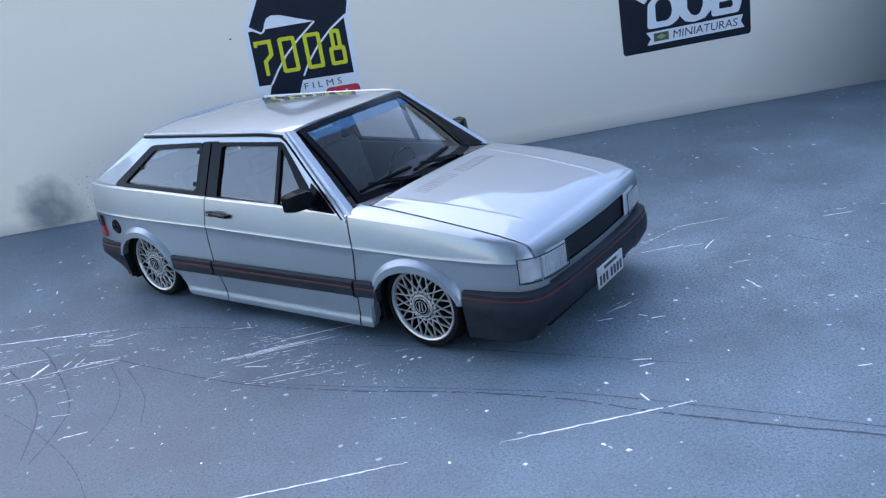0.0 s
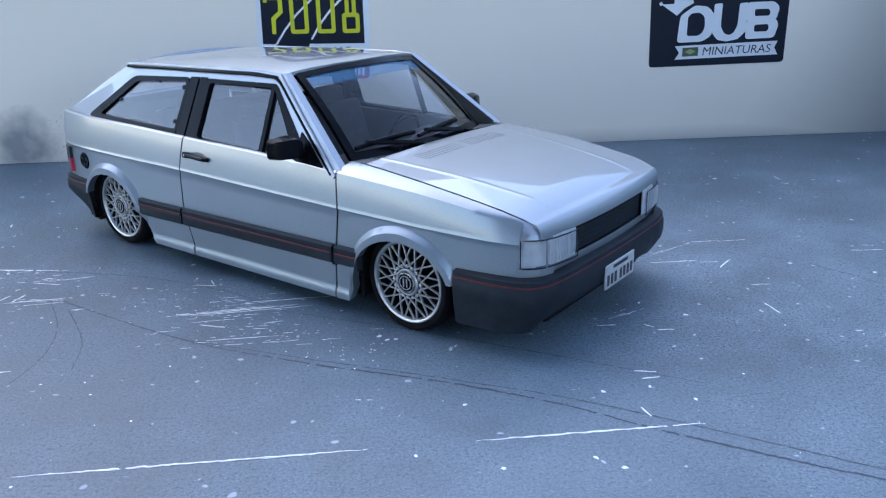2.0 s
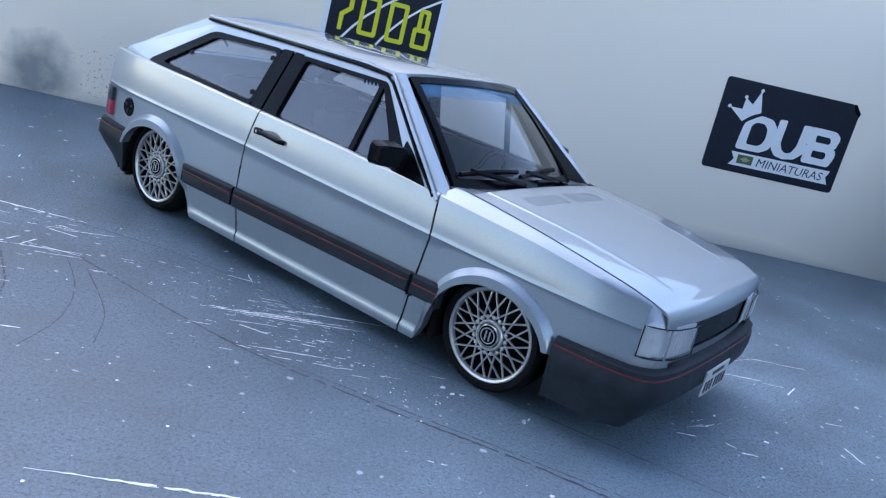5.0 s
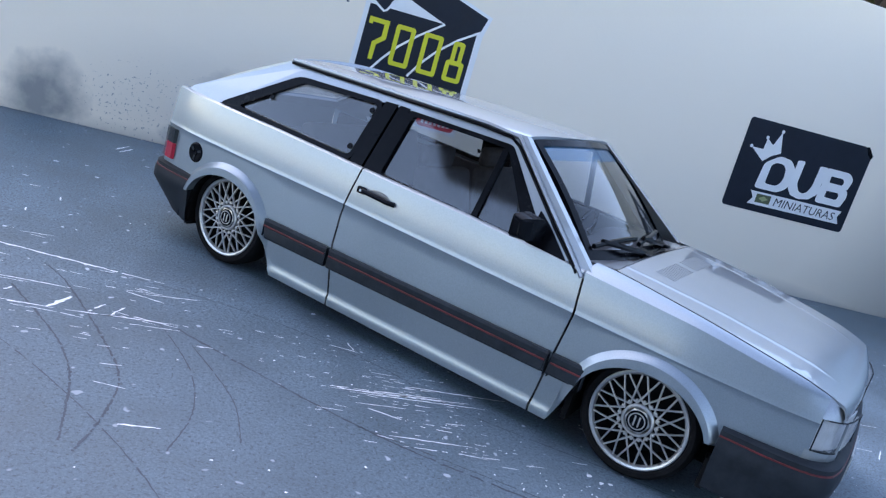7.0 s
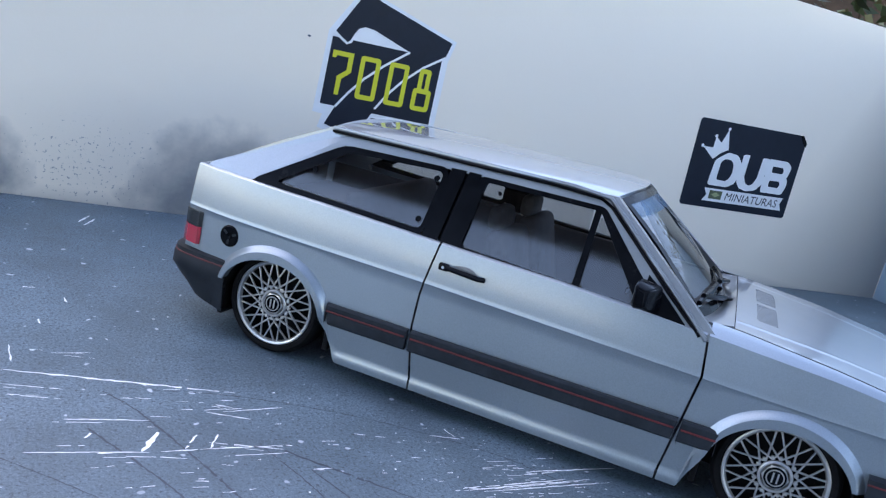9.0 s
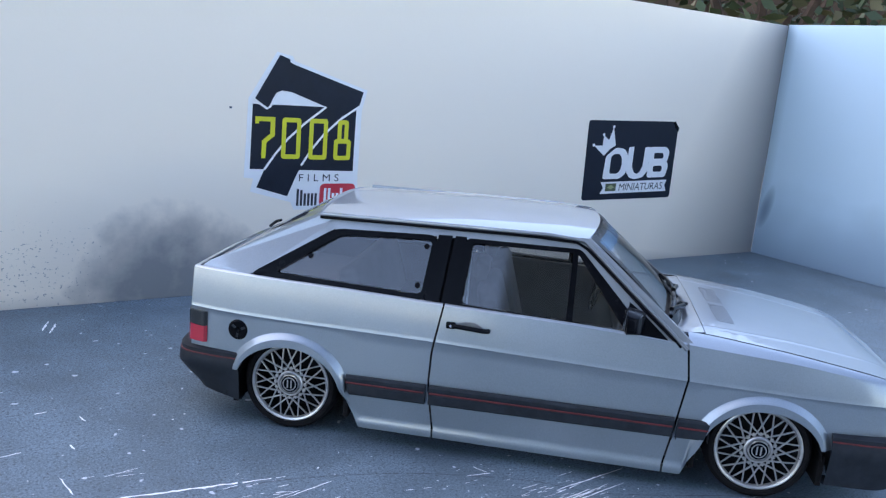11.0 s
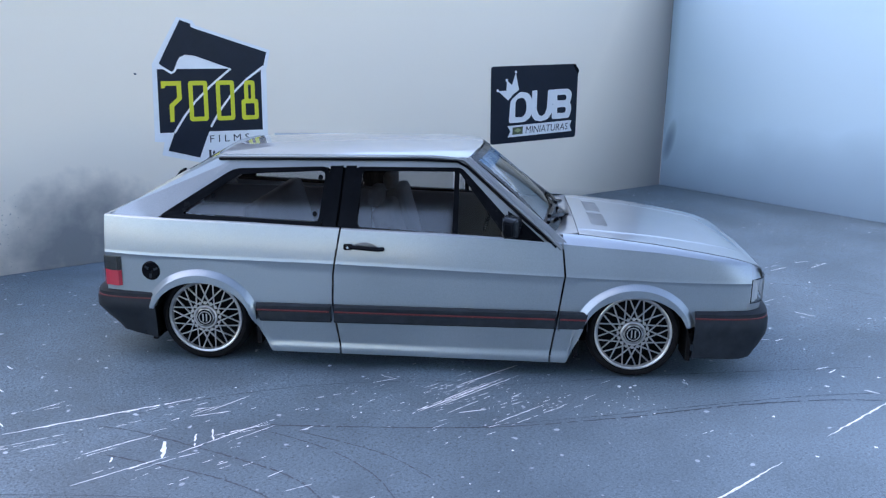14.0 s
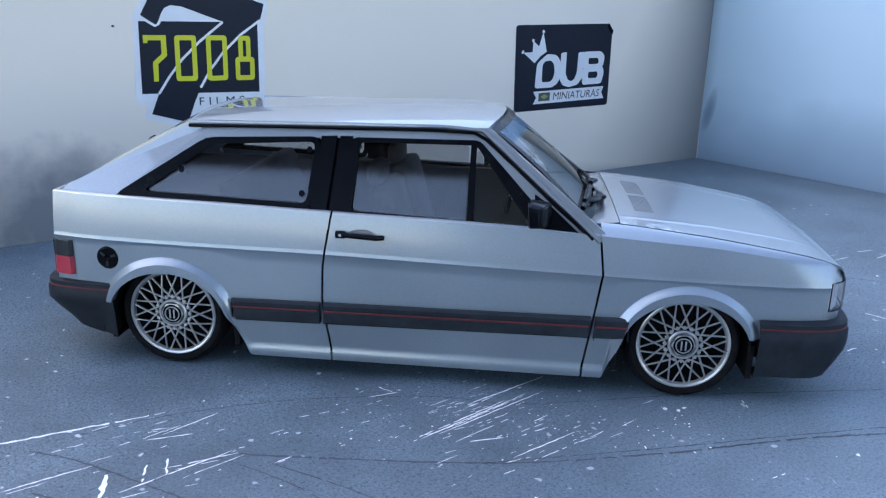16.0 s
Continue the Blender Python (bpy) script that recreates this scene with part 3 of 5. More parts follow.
    pts = [(-4.6, 4.68), (-3, 4.72), (-1.6, 4.74), (0.0, 4.77), (0.85, 4.75), (1.08, 4.64), (1.6, 4.22), (2.4, 3.56), (3.1, 3.02)]
    tube(bm, [(x, -side * (lerp(3.13, 2.47, (z - 3.25) / 1.47) + 0.05), z) for x, z in pts], 0.032)
    part("drip_rail", bm, M_black, car, smooth=60)
    bm = bmesh.new()
    pts = [(-4.6, 4.74), (-1.6, 4.80), (0.3, 4.83), (1.0, 4.79), (1.3, 4.56), (2.0, 3.98), (2.7, 3.42), (3.22, 2.99)]
    tube(bm, [(x, -side * (lerp(3.13, 2.47, (z - 3.25) / 1.47) + 0.04), z) for x, z in pts], 0.05)
    part("roof_gutter", bm, M_silver, car, smooth=60)


def screen_pt(u, v):
    """Windscreen: u across -1..1, v from the foot 0 to the top 1."""
    y = u * lerp(2.52, 2.14, v)
    x = lerp(3.02 + 0.38 * (1 - u * u), 1.12 + 0.28 * (1 - u * u), v)
    z = lerp(3.14, 4.84 - 0.05 * u * u + 0.06 * (1 - u * u), v) + 0.10 * math.sin(v * math.pi)
    return (x, y, z)


def screen_patch(u0, u1, v0, v1, off=0.0):
    return [[Vector(screen_pt(u, v)) + Vector((off, 0, off)) for u in steps(u0, u1, 16)] for v in steps(v0, v1, 10)]


bm = bmesh.new()
sheet(bm, screen_patch(-0.93, 0.93, 0.07, 0.80))
outward(bm, (1, 0, 1))
ws = part("windscreen", bm, M_ws, car, "clear windscreen with blue sun strip", smooth=60)
ws.visible_shadow = False
bm = bmesh.new()
sheet(bm, screen_patch(-0.93, 0.93, 0.80, 0.94))
outward(bm, (1, 0, 1))
ts = part("sun_strip", bm, M_tint, ws, "blue tinted band", smooth=60)
ts.visible_shadow = False
bm = bmesh.new()
for pch in ((-1, 1, -0.02, 0.075), (-1, 1, 0.935, 1.0), (-1, -0.925, 0.05, 0.96), (0.925, 1, 0.05, 0.96)):
    sheet(bm, screen_patch(*pch, 0.02), (-0.06, 0, -0.06))
part("windscreen_seal", bm, M_black, ws, smooth=40)

# tailgate with its window
def gate(u, v, off=0.0):
    return (lerp(-7.08, -4.72, v) - 0.12 * (1 - u * u) - off, u * lerp(2.95, 2.38, v), lerp(3.36, 4.72, v) + 0.12 * (1 - u * u) * v + 0.05 * math.sin(v * math.pi) + off)


bm = bmesh.new()
for p in ((-1, 1, 0, 0.16), (-1, 1, 0.86, 1.02), (-1, -0.84, 0.16, 0.86), (0.84, 1, 0.16, 0.86)):
    sheet(bm, [[gate(u, v) for u in steps(p[0], p[1], 12)] for v in steps(p[2], p[3], 8)], (0.05, 0, -0.08))
tg = part("tailgate", bm, M_silver, car, smooth=40)
bm = bmesh.new()
sheet(bm, [[gate(u, v, -0.02) for u in steps(-0.86, 0.86, 12)] for v in steps(0.14, 0.88, 8)])
outward(bm, (-1, 0, 1))
pane = part("rear_window", bm, M_glass, tg, smooth=60)
pane.visible_shadow = False
bm = bmesh.new()
tube(bm, [gate(-0.05, 0.3, 0.03), gate(-0.2, 0.42, 0.05), gate(-0.3, 0.5, 0.03)], 0.035)
part("rear_wiper", bm, M_black, tg)
bm = bmesh.new()
sheet(bm, [[(-7.2 - 0.1 * (1 - (q) ** 2), 2.98 * q, z) for q in steps(-1, 1, 16)] for z in (3.4, 3.0, 2.6, 2.0, 1.4)], (0.08, 0, 0))
part("rear_panel", bm, M_silver, tg, smooth=40)
# ---- nose ----
def front(y, z, off=0.0):
    return (nose_x(y) - 0.03 * max(0, (2.2 - z)) + off, y, z)


bm = bmesh.new()
for z0, z1 in ((1.5, 1.83), (2.335, 2.39)):
    sheet(bm, [[front(y, z) for y in steps(-2.72, 2.72, 30)] for z in (z0, z1)], (-0.2, 0, 0))
part("front_panel", bm, M_silver, car, smooth=40)
bm = bmesh.new()
sheet(bm, [[front(y, z, -0.12) for y in steps(-1.6, 1.6, 20)] for z in (1.8, 2.36)], (-0.05, 0, 0))
grille = part("grille", bm, M_dark, car, "black slatted grille")
for k in range(9):
    bm = bmesh.new()
    z = 1.855 + k * 0.053
    sheet(bm, [[front(y, z + dz, o) for y in steps(-1.58, 1.58, 16)] for dz, o in ((0, -0.02), (0.024, -0.03))], (-0.08, 0, 0))
    part("slat", bm, M_trim, grille, smooth=40)
bm = bmesh.new()
for y0, y1, z0, z1 in ((-1.62, 1.62, 1.815, 1.845), (-1.62, 1.62, 2.32, 2.345), (-1.64, -1.58, 1.82, 2.345), (1.58, 1.64, 1.82, 2.345)):
    sheet(bm, [[front(y, z, 0.01) for y in steps(y0, y1, 10)] for z in (z0, z1)], (-0.1, 0, 0))
part("grille_frame", bm, M_black, grille)
for s in (-1, 1):
    # lamp: reflector bowl, glass that wraps round the corner, indicator at its outer end
    path = [(7.93, 1.66), (7.9, 2.0), (7.84, 2.4), (7.76, 2.66), (7.66, 2.82), (7.54, 2.93), (7.44, 3.0)]
    top = [2.33, 2.335, 2.34, 2.345, 2.35, 2.35, 2.35]
    bm = bmesh.new()
    sheet(bm, [[(x - 0.07, s * (y - 0.05), lerp(1.81, tz + 0.02, t)) for (x, y), tz in zip(path, top)] for t in (0, 0.5, 1)], (-0.02, 0, 0))
    hl = part("headlamp", bm, M_lampback, car, "clear rectangular headlamp with corner indicator")
    bm = bmesh.new()
    sheet(bm, [[(x + 0.015 * math.sin(t * math.pi), s * (y + 0.01), lerp(1.83, tz, t)) for (x, y), tz in zip(path, top)] for t in steps(0, 1, 4)])
    outward(bm, (1, s * 0.8, 0))
    lens = part("lamp_lens", bm, M_lamp, hl, smooth=60)
    lens.visible_shadow = False
    for k in range(9):
        x0, y0 = curve(k / 8 * 0.62, [(0, 7.93), (0.35, 7.9), (0.7, 7.83)]), lerp(1.72, 2.56, k / 8)
        bm = bmesh.new()
        box(bm, x0 - 0.05, x0 - 0.012, s * y0 - 0.008, s * y0 + 0.008, 1.88, 2.29)
        part("lens_rib", bm, M_lampback, hl)
    bm = bmesh.new()
    tube(bm, [(x + 0.01, s * y, 1.82) for x, y in path] + [(x + 0.01, s * y, tz + 0.01) for (x, y), tz in list(zip(path, top))[::-1]], 0.013, 5, True)
    part("lamp_rim", bm, M_trim, hl)
    bm = bmesh.new()
    tube(bm, [(7.80, s * 2.62, 1.83), (7.79, s * 2.62, 2.34)], 0.02, 5)
    part("lamp_divider", bm, M_silver, hl)
    # corner of the wing beside and under the lamp
    bm = bmesh.new()
    sheet(bm, [[(x - 0.01, s * y, z) for x, y in path[2:] + [(7.38, 3.03)]] for z in (1.45, 1.65, 1.83)])
    part("wing_corner", bm, M_silver, car, smooth=50)
    bm = bmesh.new()
    g = []
    for (x, y), tz in zip(path[3:] + [(7.36, 3.03)], top[3:] + [2.35]):
        g.append([(x, s * y, tz), (x - 0.02, s * (y - 0.02), tz + 0.07), (x - 0.10, s * min(y - 0.06, 2.8), max(tz + 0.1, smooth_curve(x - 0.1, HOOD) - 0.03)), (x - 0.22, s * min(y - 0.3, 2.72), smooth_curve(x - 0.25, HOOD) - 0.02)])
    sheet(bm, g)
    part("wing_tip", bm, M_silver, car, smooth=50)


def bumper(bm, path, prof):
    """A profile of (outward, z) swept round a plan path given for the right half."""
    full = [(x, -y) for x, y in path] + [(x, y) for x, y in path[::-1]]
    grid = []
    n = len(full)
    for i, (x, y) in enumerate(full):
        a, b = full[max(0, i - 1)], full[min(n - 1, i + 1)]
        t = Vector((b[0] - a[0], b[1] - a[1])).normalized()
        o = Vector((t.y, -t.x)) if path[-1][0] > 0 else Vector((-t.y, t.x))
        row = []
        for d, z in prof(i, n):
            row.append((x + o.x * d, y + o.y * d, z))
        grid.append(row)
    sheet(bm, grid)


def oval(pts, n=5):
    """Softens a plan path by cutting corners."""
    for _ in range(2):
        out = [pts[0]]
        for (x0, y0), (x1, y1) in zip(pts, pts[1:]):
            out += [(lerp(x0, x1, 0.25), lerp(y0, y1, 0.25)), (lerp(x0, x1, 0.75), lerp(y0, y1, 0.75))]
        pts = out + [pts[-1]]
    return pts


FB = oval([(6.2, 3.36), (7.2, 3.32), (7.82, 3.06), (7.98, 2.42), (8.03, 1.3), (8.04, 0.0)])
RB = oval([(-6.0, 3.38), (-6.7, 3.36), (-7.42, 3.22), (-7.62, 2.6), (-7.68, 1.2), (-7.7, 0.0)])


def fb_prof(i, n):
    k = min(i, n - 1 - i) / (n / 2)
    deep = 0.42 * min(1, max(0, (k - 0.25) / 0.35))
    return [(-0.28, 1.66), (-0.07, 1.66), (0.0, 1.62), (0.0, 1.52), (0.035, 1.47), (0.045, 1.25), (0.02, 1.08), (-deep * 0.45 - 0.02, 0.8), (-deep - 0.06, 0.58), (-deep - 0.2, 0.55), (-0.5 - deep, 0.6)]


def rb_prof(i, n):
    k = min(i, n - 1 - i) / (n / 2)
    deep = 0.5 * min(1, max(0, (k - 0.06) / 0.32))
    return [(-0.28, 1.66), (-0.07, 1.66), (0.0, 1.62), (0.0, 1.52), (0.035, 1.47), (0.04, 1.25), (-deep * 0.3, 1.0), (-deep - 0.05, 0.58), (-deep - 0.2, 0.54), (-0.5 - deep, 0.6)]


bm = bmesh.new()
bumper(bm, FB, fb_prof)
fb = part("front_bumper", bm, M_trim, car, "dark grey front bumper with red pinstripe", smooth=35)
bm = bmesh.new()
bumper(bm, FB, lambda i, n: [(0.0, 1.54), (0.016, 1.536), (0.016, 1.512), (0.0, 1.508)])
part("pinstripe", bm, M_red, fb, "thin red line")
bm = bmesh.new()
bumper(bm, RB, rb_prof)
rb = part("rear_bumper", bm, M_trim, car, "dark grey rear bumper with red pinstripe", smooth=35)
bm = bmesh.new()
bumper(bm, RB, lambda i, n: [(0.0, 1.54), (0.016, 1.536), (0.016, 1.512), (0.0, 1.508)])
part("pinstripe", bm, M_red, rb, "thin red line")
for ob, pth, z1 in ((fb, FB, 0.62), (rb, RB, 0.66)):
    for s in (-1, 1):
        # inner end of the bumper, turned into the wheel house
        x0 = pth[0][0]
        d = 0.2 if x0 > 0 else -0.36
        bm = bmesh.new()
        sheet(bm, [[(x0, s * 3.36, 1.64), (x0 + d * 0.5, s * 3.34, 1.1), (x0 + d, s * 3.22, 0.58)], [(x0 + 0.02, s * 2.7, 1.64), (x0 + d * 0.5, s * 2.7, 1.1), (x0 + d, s * 2.7, 0.58)]])
        part("bumper_end", bm, M_trim, ob)

# number plate with its characters as bars
bm = bmesh.new()
box(bm, 8.08, 8.12, -0.70, 0.70, 0.84, 1.34, 0.015)
plate = part("number_plate", bm, M_plate, fb, "white plate with dark bars")
for k in range(7):
    y = -0.58 + k * 0.175 + (0.08 if k > 2 else 0)
    bm = bmesh.new()
    box(bm, 8.118, 8.128, y - 0.05, y + 0.05, 0.91, 1.13)
    part("plate_bar", bm, M_textbar, plate)
bm = bmesh.new()
box(bm, 8.118, 8.128, -0.35, 0.35, 1.22, 1.29)
part("plate_bar", bm, M_textbar, plate)

# side mouldings with the red line
for side in (1, -1):
    for a, b, lean0, lean1 in ((-3.62, -1.905, 0.10, 0.0), (-1.83, 3.16, 0.0, -0.04), (3.23, 3.86, -0.02, -0.1)):
        bm = bmesh.new()
        grid = []
        for x in steps(a, b, 14):
            u = (x - a) / (b - a)
            zt = curve(x, [(-3.7, 1.535), (3.9, 1.59)])
            zb = curve(x, [(-3.7, 1.1), (3.9, 1.185)])
            grid.append([(x + lerp(lean0, lean1, u) * (1 - k), -side * (3.40 + o), lerp(zb, zt, k))
                         for o, k in ((-0.1, 0), (0.05, 0.03), (0.09, 0.12), (0.09, 0.52), (0.075, 0.58), (0.09, 0.66), (0.085, 0.9), (0.05, 1.0), (-0.1, 1.0))])
        sheet(bm, grid)
        md = part("side_moulding", bm, M_trim, car, "dark grey moulding with red line", smooth=30)
        bm = bmesh.new()
        grid = []
        for x in steps(a + 0.02, b - 0.03, 8):
            zc = curve(x, [(-3.7, 1.39), (3.9, 1.425)])
            grid.append([(x, -side * 3.485, zc - 0.018), (x, -side * 3.50, zc - 0.013), (x, -side * 3.50, zc + 0.013), (x, -side * 3.485, zc + 0.018)])
        sheet(bm, grid)
        part("pinstripe", bm, M_red, md, "thin red line")
        for q in (a + 0.004, b - 0.004):
            bm = bmesh.new()
            box(bm, q - 0.004, q + 0.004, min(-side * 3.3, -side * 3.47), max(-side * 3.3, -side * 3.47), 1.15, 1.53)
            part("end_cap", bm, M_trim, md)

# door handles, fuel cap, tail lamps, mirrors
for side, dr in ((1, DOORS[0]), (-1, DOORS[1])):
    bm = bmesh.new()
    y0 = flank_y(-1.1, 2.89)
    tube(bm, [(-1.5, -side * (y0 + 0.02), 2.9), (-1.44, -side * (y0 + 0.10), 2.905), (-0.82, -side * (y0 + 0.11), 2.875), (-0.72, -side * (y0 + 0.01), 2.865)], 0.05, 8)
    box(bm, -1.6, -1.40, min(-side * y0, -side * (y0 + 0.1)), max(-side * y0, -side * (y0 + 0.1)), 2.83, 2.97, 0.03)
    dh = part("door_handle", bm, M_black, dr, "black pull handle", smooth=40)
    bm = bmesh.new()
    grid = []
    for k in range(7):
        a = -1 + k / 3
        grid.append([(-1.12 + 0.26 * a, -side * (y0 + 0.012), 2.89 + s * 0.115 * math.sqrt(max(0.05, 1 - a * a))) for s in (-1, 1)])
    sheet(bm, grid, (0, side * 0.02, 0))
    part("handle_recess", bm, M_vent, dr)
    bm = bmesh.new()
    o = [(-1.5 + 0.03 * math.cos(k * math.tau / 10), 2.9 + 0.03 * math.sin(k * math.tau / 10)) for k in range(10)]
    prism(bm, o, lambda a, b, d: (a, -side * (y0 + 0.112 - d), b), 0.02)
    part("keyhole", bm, M_chrome, dr)
    # tail lamp in two colours
    for name, z0, z1, mm in (("tail_lamp_red", 1.78, 2.14, M_lens_red), ("tail_lamp_smoke", 2.15, 2.46, M_lens_smoke)):
        bm = bmesh.new()
        pl = [(-6.86, 3.30), (-7.08, 3.245), (-7.24, 3.16), (-7.34, 2.75), (-7.37, 2.3)]
        sheet(bm, [[(x, -side * y, z) for x, y in pl] for z in (z0, (z0 + z1) / 2, z1)], (0.06, side * 0.06, 0))
        part(name, bm, mm, car, "red lamp lens" if "red" in name else "smoked lamp lens", smooth=50)
    # mirror on its triangular foot
    bm = bmesh.new()
    prism(bm, [(2.0, 3.15), (2.02, 3.74), (2.3, 3.56), (2.95, 3.03)], side3(side, 0.06), 0.1)
    mf = part("door_mirror", bm, M_black, car, "gloss black door mirror")
    bm = bmesh.new()
    hs = [[(x, -side * y, z) for x, y, z in r] for r in (
        [(2.02, 3.22, 3.3), (2.34, 3.22, 3.33), (2.3, 3.22, 3.62), (2.02, 3.22, 3.66)],
        [(1.94, 3.36, 3.27), (2.36, 3.34, 3.30), (2.32, 3.34, 3.68), (1.94, 3.36, 3.74)],
        [(1.92, 3.9, 3.3), (2.22, 3.86, 3.32), (2.18, 3.86, 3.68), (1.92, 3.9, 3.73)],
        [(1.95, 3.98, 3.36), (2.12, 3.96, 3.37), (2.1, 3.96, 3.63), (1.95, 3.98, 3.67)])]
    rows = [[bm.verts.new(p) for p in r] for r in hs]
    for r, s in zip(rows, rows[1:]):
        for k in range(4):
            bm.faces.new((r[k], r[(k + 1) % 4], s[(k + 1) % 4], s[k]))
    bm.faces.new(rows[0])
    bm.faces.new(rows[-1])
    bmesh.ops.recalc_face_normals(bm, faces=bm.faces)
    bmesh.ops.bevel(bm, geom=bm.edges[:], offset=0.025, segments=2, affect="EDGES")
    part("mirror_housing", bm, M_black, mf, smooth=40)
    bm = bmesh.new()
    prism(bm, [(3.42, 3.34), (3.88, 3.36), (3.88, 3.68), (3.42, 3.68)], lambda a, b, d: (1.915 - d, -side * a, b), 0.01)
    part("mirror_glass", bm, M_mirror, mf)
bm = bmesh.new()
lathe(bm, [(0.001, -0.02), (0.05, -0.045), (0.06, -0.02), (0.19, -0.03), (0.225, 0.0), (0.225, 0.06)], 24)
bmesh.ops.translate(bm, vec=(-6.06, -flank_y(-6.06, 2.18) - 0.005, 2.18), verts=bm.verts)
cap = part("fuel_cap", bm, M_black, car, "round black fuel cap", smooth=40)
for k in range(3):
    bm = bmesh.new()
    a = k * math.tau / 3 + 0.4
    o = [(0.07, -0.025), (0.17, -0.025), (0.17, 0.025), (0.07, 0.025)]
    prism(bm, [(p * math.cos(a) - q * math.sin(a), p * math.sin(a) + q * math.cos(a)) for p, q in o], lambda a2, b2, d: (-6.06 + a2, -flank_y(-6.06, 2.18) - 0.04 + d, 2.18 + b2), 0.01)
    part("cap_rib", bm, M_trim, cap)

# wipers
for y0, x0, y1 in ((-0.35, 3.30, -1.95), (1.55, 3.22, -0.1)):
    bm = bmesh.new()
    v0, v1 = 0.02, 0.16
    a = Vector(screen_pt(y0 / 2.5, 0.02)) + Vector((0.05, 0, 0.06))
    b = Vector(screen_pt(y1 / 2.45, 0.12)) + Vector((0.06, 0, 0.08))
    c = Vector(screen_pt((y0 + y1) / 5, 0.05)) + Vector((0.12, 0, 0.13))
    tube(bm, [a, c, b], 0.055, 6)
    p = Vector(screen_pt((y1 - 0.3) / 2.45, 0.09)) + Vector((0.04, 0, 0.06))
    q = Vector(screen_pt((y1 + 1.5) / 2.45, 0.13)) + Vector((0.04, 0, 0.06))
    mid = (p + q) / 2 + Vector((0.05, 0, 0.05))
    tube(bm, [p, lerp(p, q, 0.25) + Vector((0.03, 0, 0.04)), mid, lerp(p, q, 0.75) + Vector((0.03, 0, 0.04)), q], 0.05, 6)
    tube(bm, [p - Vector((0.02, 0, 0.02)), q - Vector((0.02, 0, 0.02))], 0.028, 5)
    lo = Vector(screen_pt(y0 / 2.5, 0.0)) + Vector((0.06, 0, 0.0))
    box(bm, lo.x - 0.1, lo.x + 0.1, lo.y - 0.1, lo.y + 0.1, lo.z - 0.05, lo.z + 0.12, 0.03)
    part("wiper", bm, M_black, car, "black wiper arm and blade", smooth=50)

# ---- underbody and cabin ----
bm = bmesh.new()
box(bm, -3.4, 3.45, -2.98, 2.98, 0.38, 0.62, 0.05)
box(bm, -6.9, 7.6, -2.2, 2.2, 0.5, 1.5, 0.1)
box(bm, 3.35, 7.3, -2.6, 2.6, 2.1, 2.6, 0.1)
box(bm, 6.3, 7.5, -2.8, 2.8, 1.2, 2.15, 0.1)
box(bm, -7.1, -6.35, -2.9, 2.9, 1.2, 2.3, 0.05)
box(bm, -6.9, -3.0, -2.6, 2.6, 2.1, 2.3, 0.1)
for xc in (AXLE, -AXLE):
    for s in (-1, 1):
        # wheel house
        g = []
        for k in range(15):
            a = math.pi * k / 14
            g.append([(xc + 1.22 * math.cos(a), s * 3.2, 1.0 + 1.1 * math.sin(a)), (xc + 1.22 * math.cos(a), s * 2.1, 1.0 + 1.1 * math.sin(a))])
        sheet(bm, g)
        box(bm, xc + 1.2, xc + 1.3, s * 2.7 - 0.4, s * 2.7 + 0.4, 0.45, 1.1)
        box(bm, xc - 1.3, xc - 1.2, s * 2.7 - 0.4, s * 2.7 + 0.4, 0.45, 1.1)
part("underbody", bm, M_dark, car)
bm = bmesh.new()
for s in (-1, 1):
    box(bm, -1.8, 3.2, s * 3.02 - 0.06, s * 3.02 + 0.06, 0.6, 3.16, 0.03)
    box(bm, -6.9, -1.9, s * 2.95 - 0.06, s * 2.95 + 0.06, 1.9, 3.22, 0.03)
box(bm, -3.5, 3.2, -2.95, 2.95, 0.66, 0.74)
box(bm, 3.15, 3.3, -2.7, 2.7, 0.7, 3.05)
box(bm, -7.0, -4.3, -2.8, 2.8, 2.55, 2.7, 0.03)
part("cabin_lining", bm, M_inner, car)
bm = bmesh.new()
grid = []
for y in steps(-2.8, 2.8, 16):
    hump = 0.16 * math.exp(-((y - 1.25) / 0.6) ** 2)
    grid.append([(3.2, y, 3.10), (2.7, y, 3.14), (2.25, y, 3.12 + hump), (2.0, y, 3.02 + hump), (1.9, y, 2.6), (2.2, y, 2.0)])
sheet(bm, grid)
part("dashboard", bm, M_inner, car, smooth=50)
bm = bmesh.new()
tube(bm, [(1.55 + 0.18 * math.sin(k * math.tau / 20) * 0.6, 1.25 + 0.62 * math.cos(k * math.tau / 20), 2.95 + 0.5 * math.sin(k * math.tau / 20)) for k in range(20)], 0.05, 6, True)
tube(bm, [(1.55, 0.66, 2.95), (1.62, 1.25, 2.92), (1.55, 1.84, 2.95)], 0.05, 6)
tube(bm, [(1.6, 1.25, 2.92), (2.2, 1.25, 2.75)], 0.07, 6)
part("steering_wheel", bm, M_black, car, smooth=50)


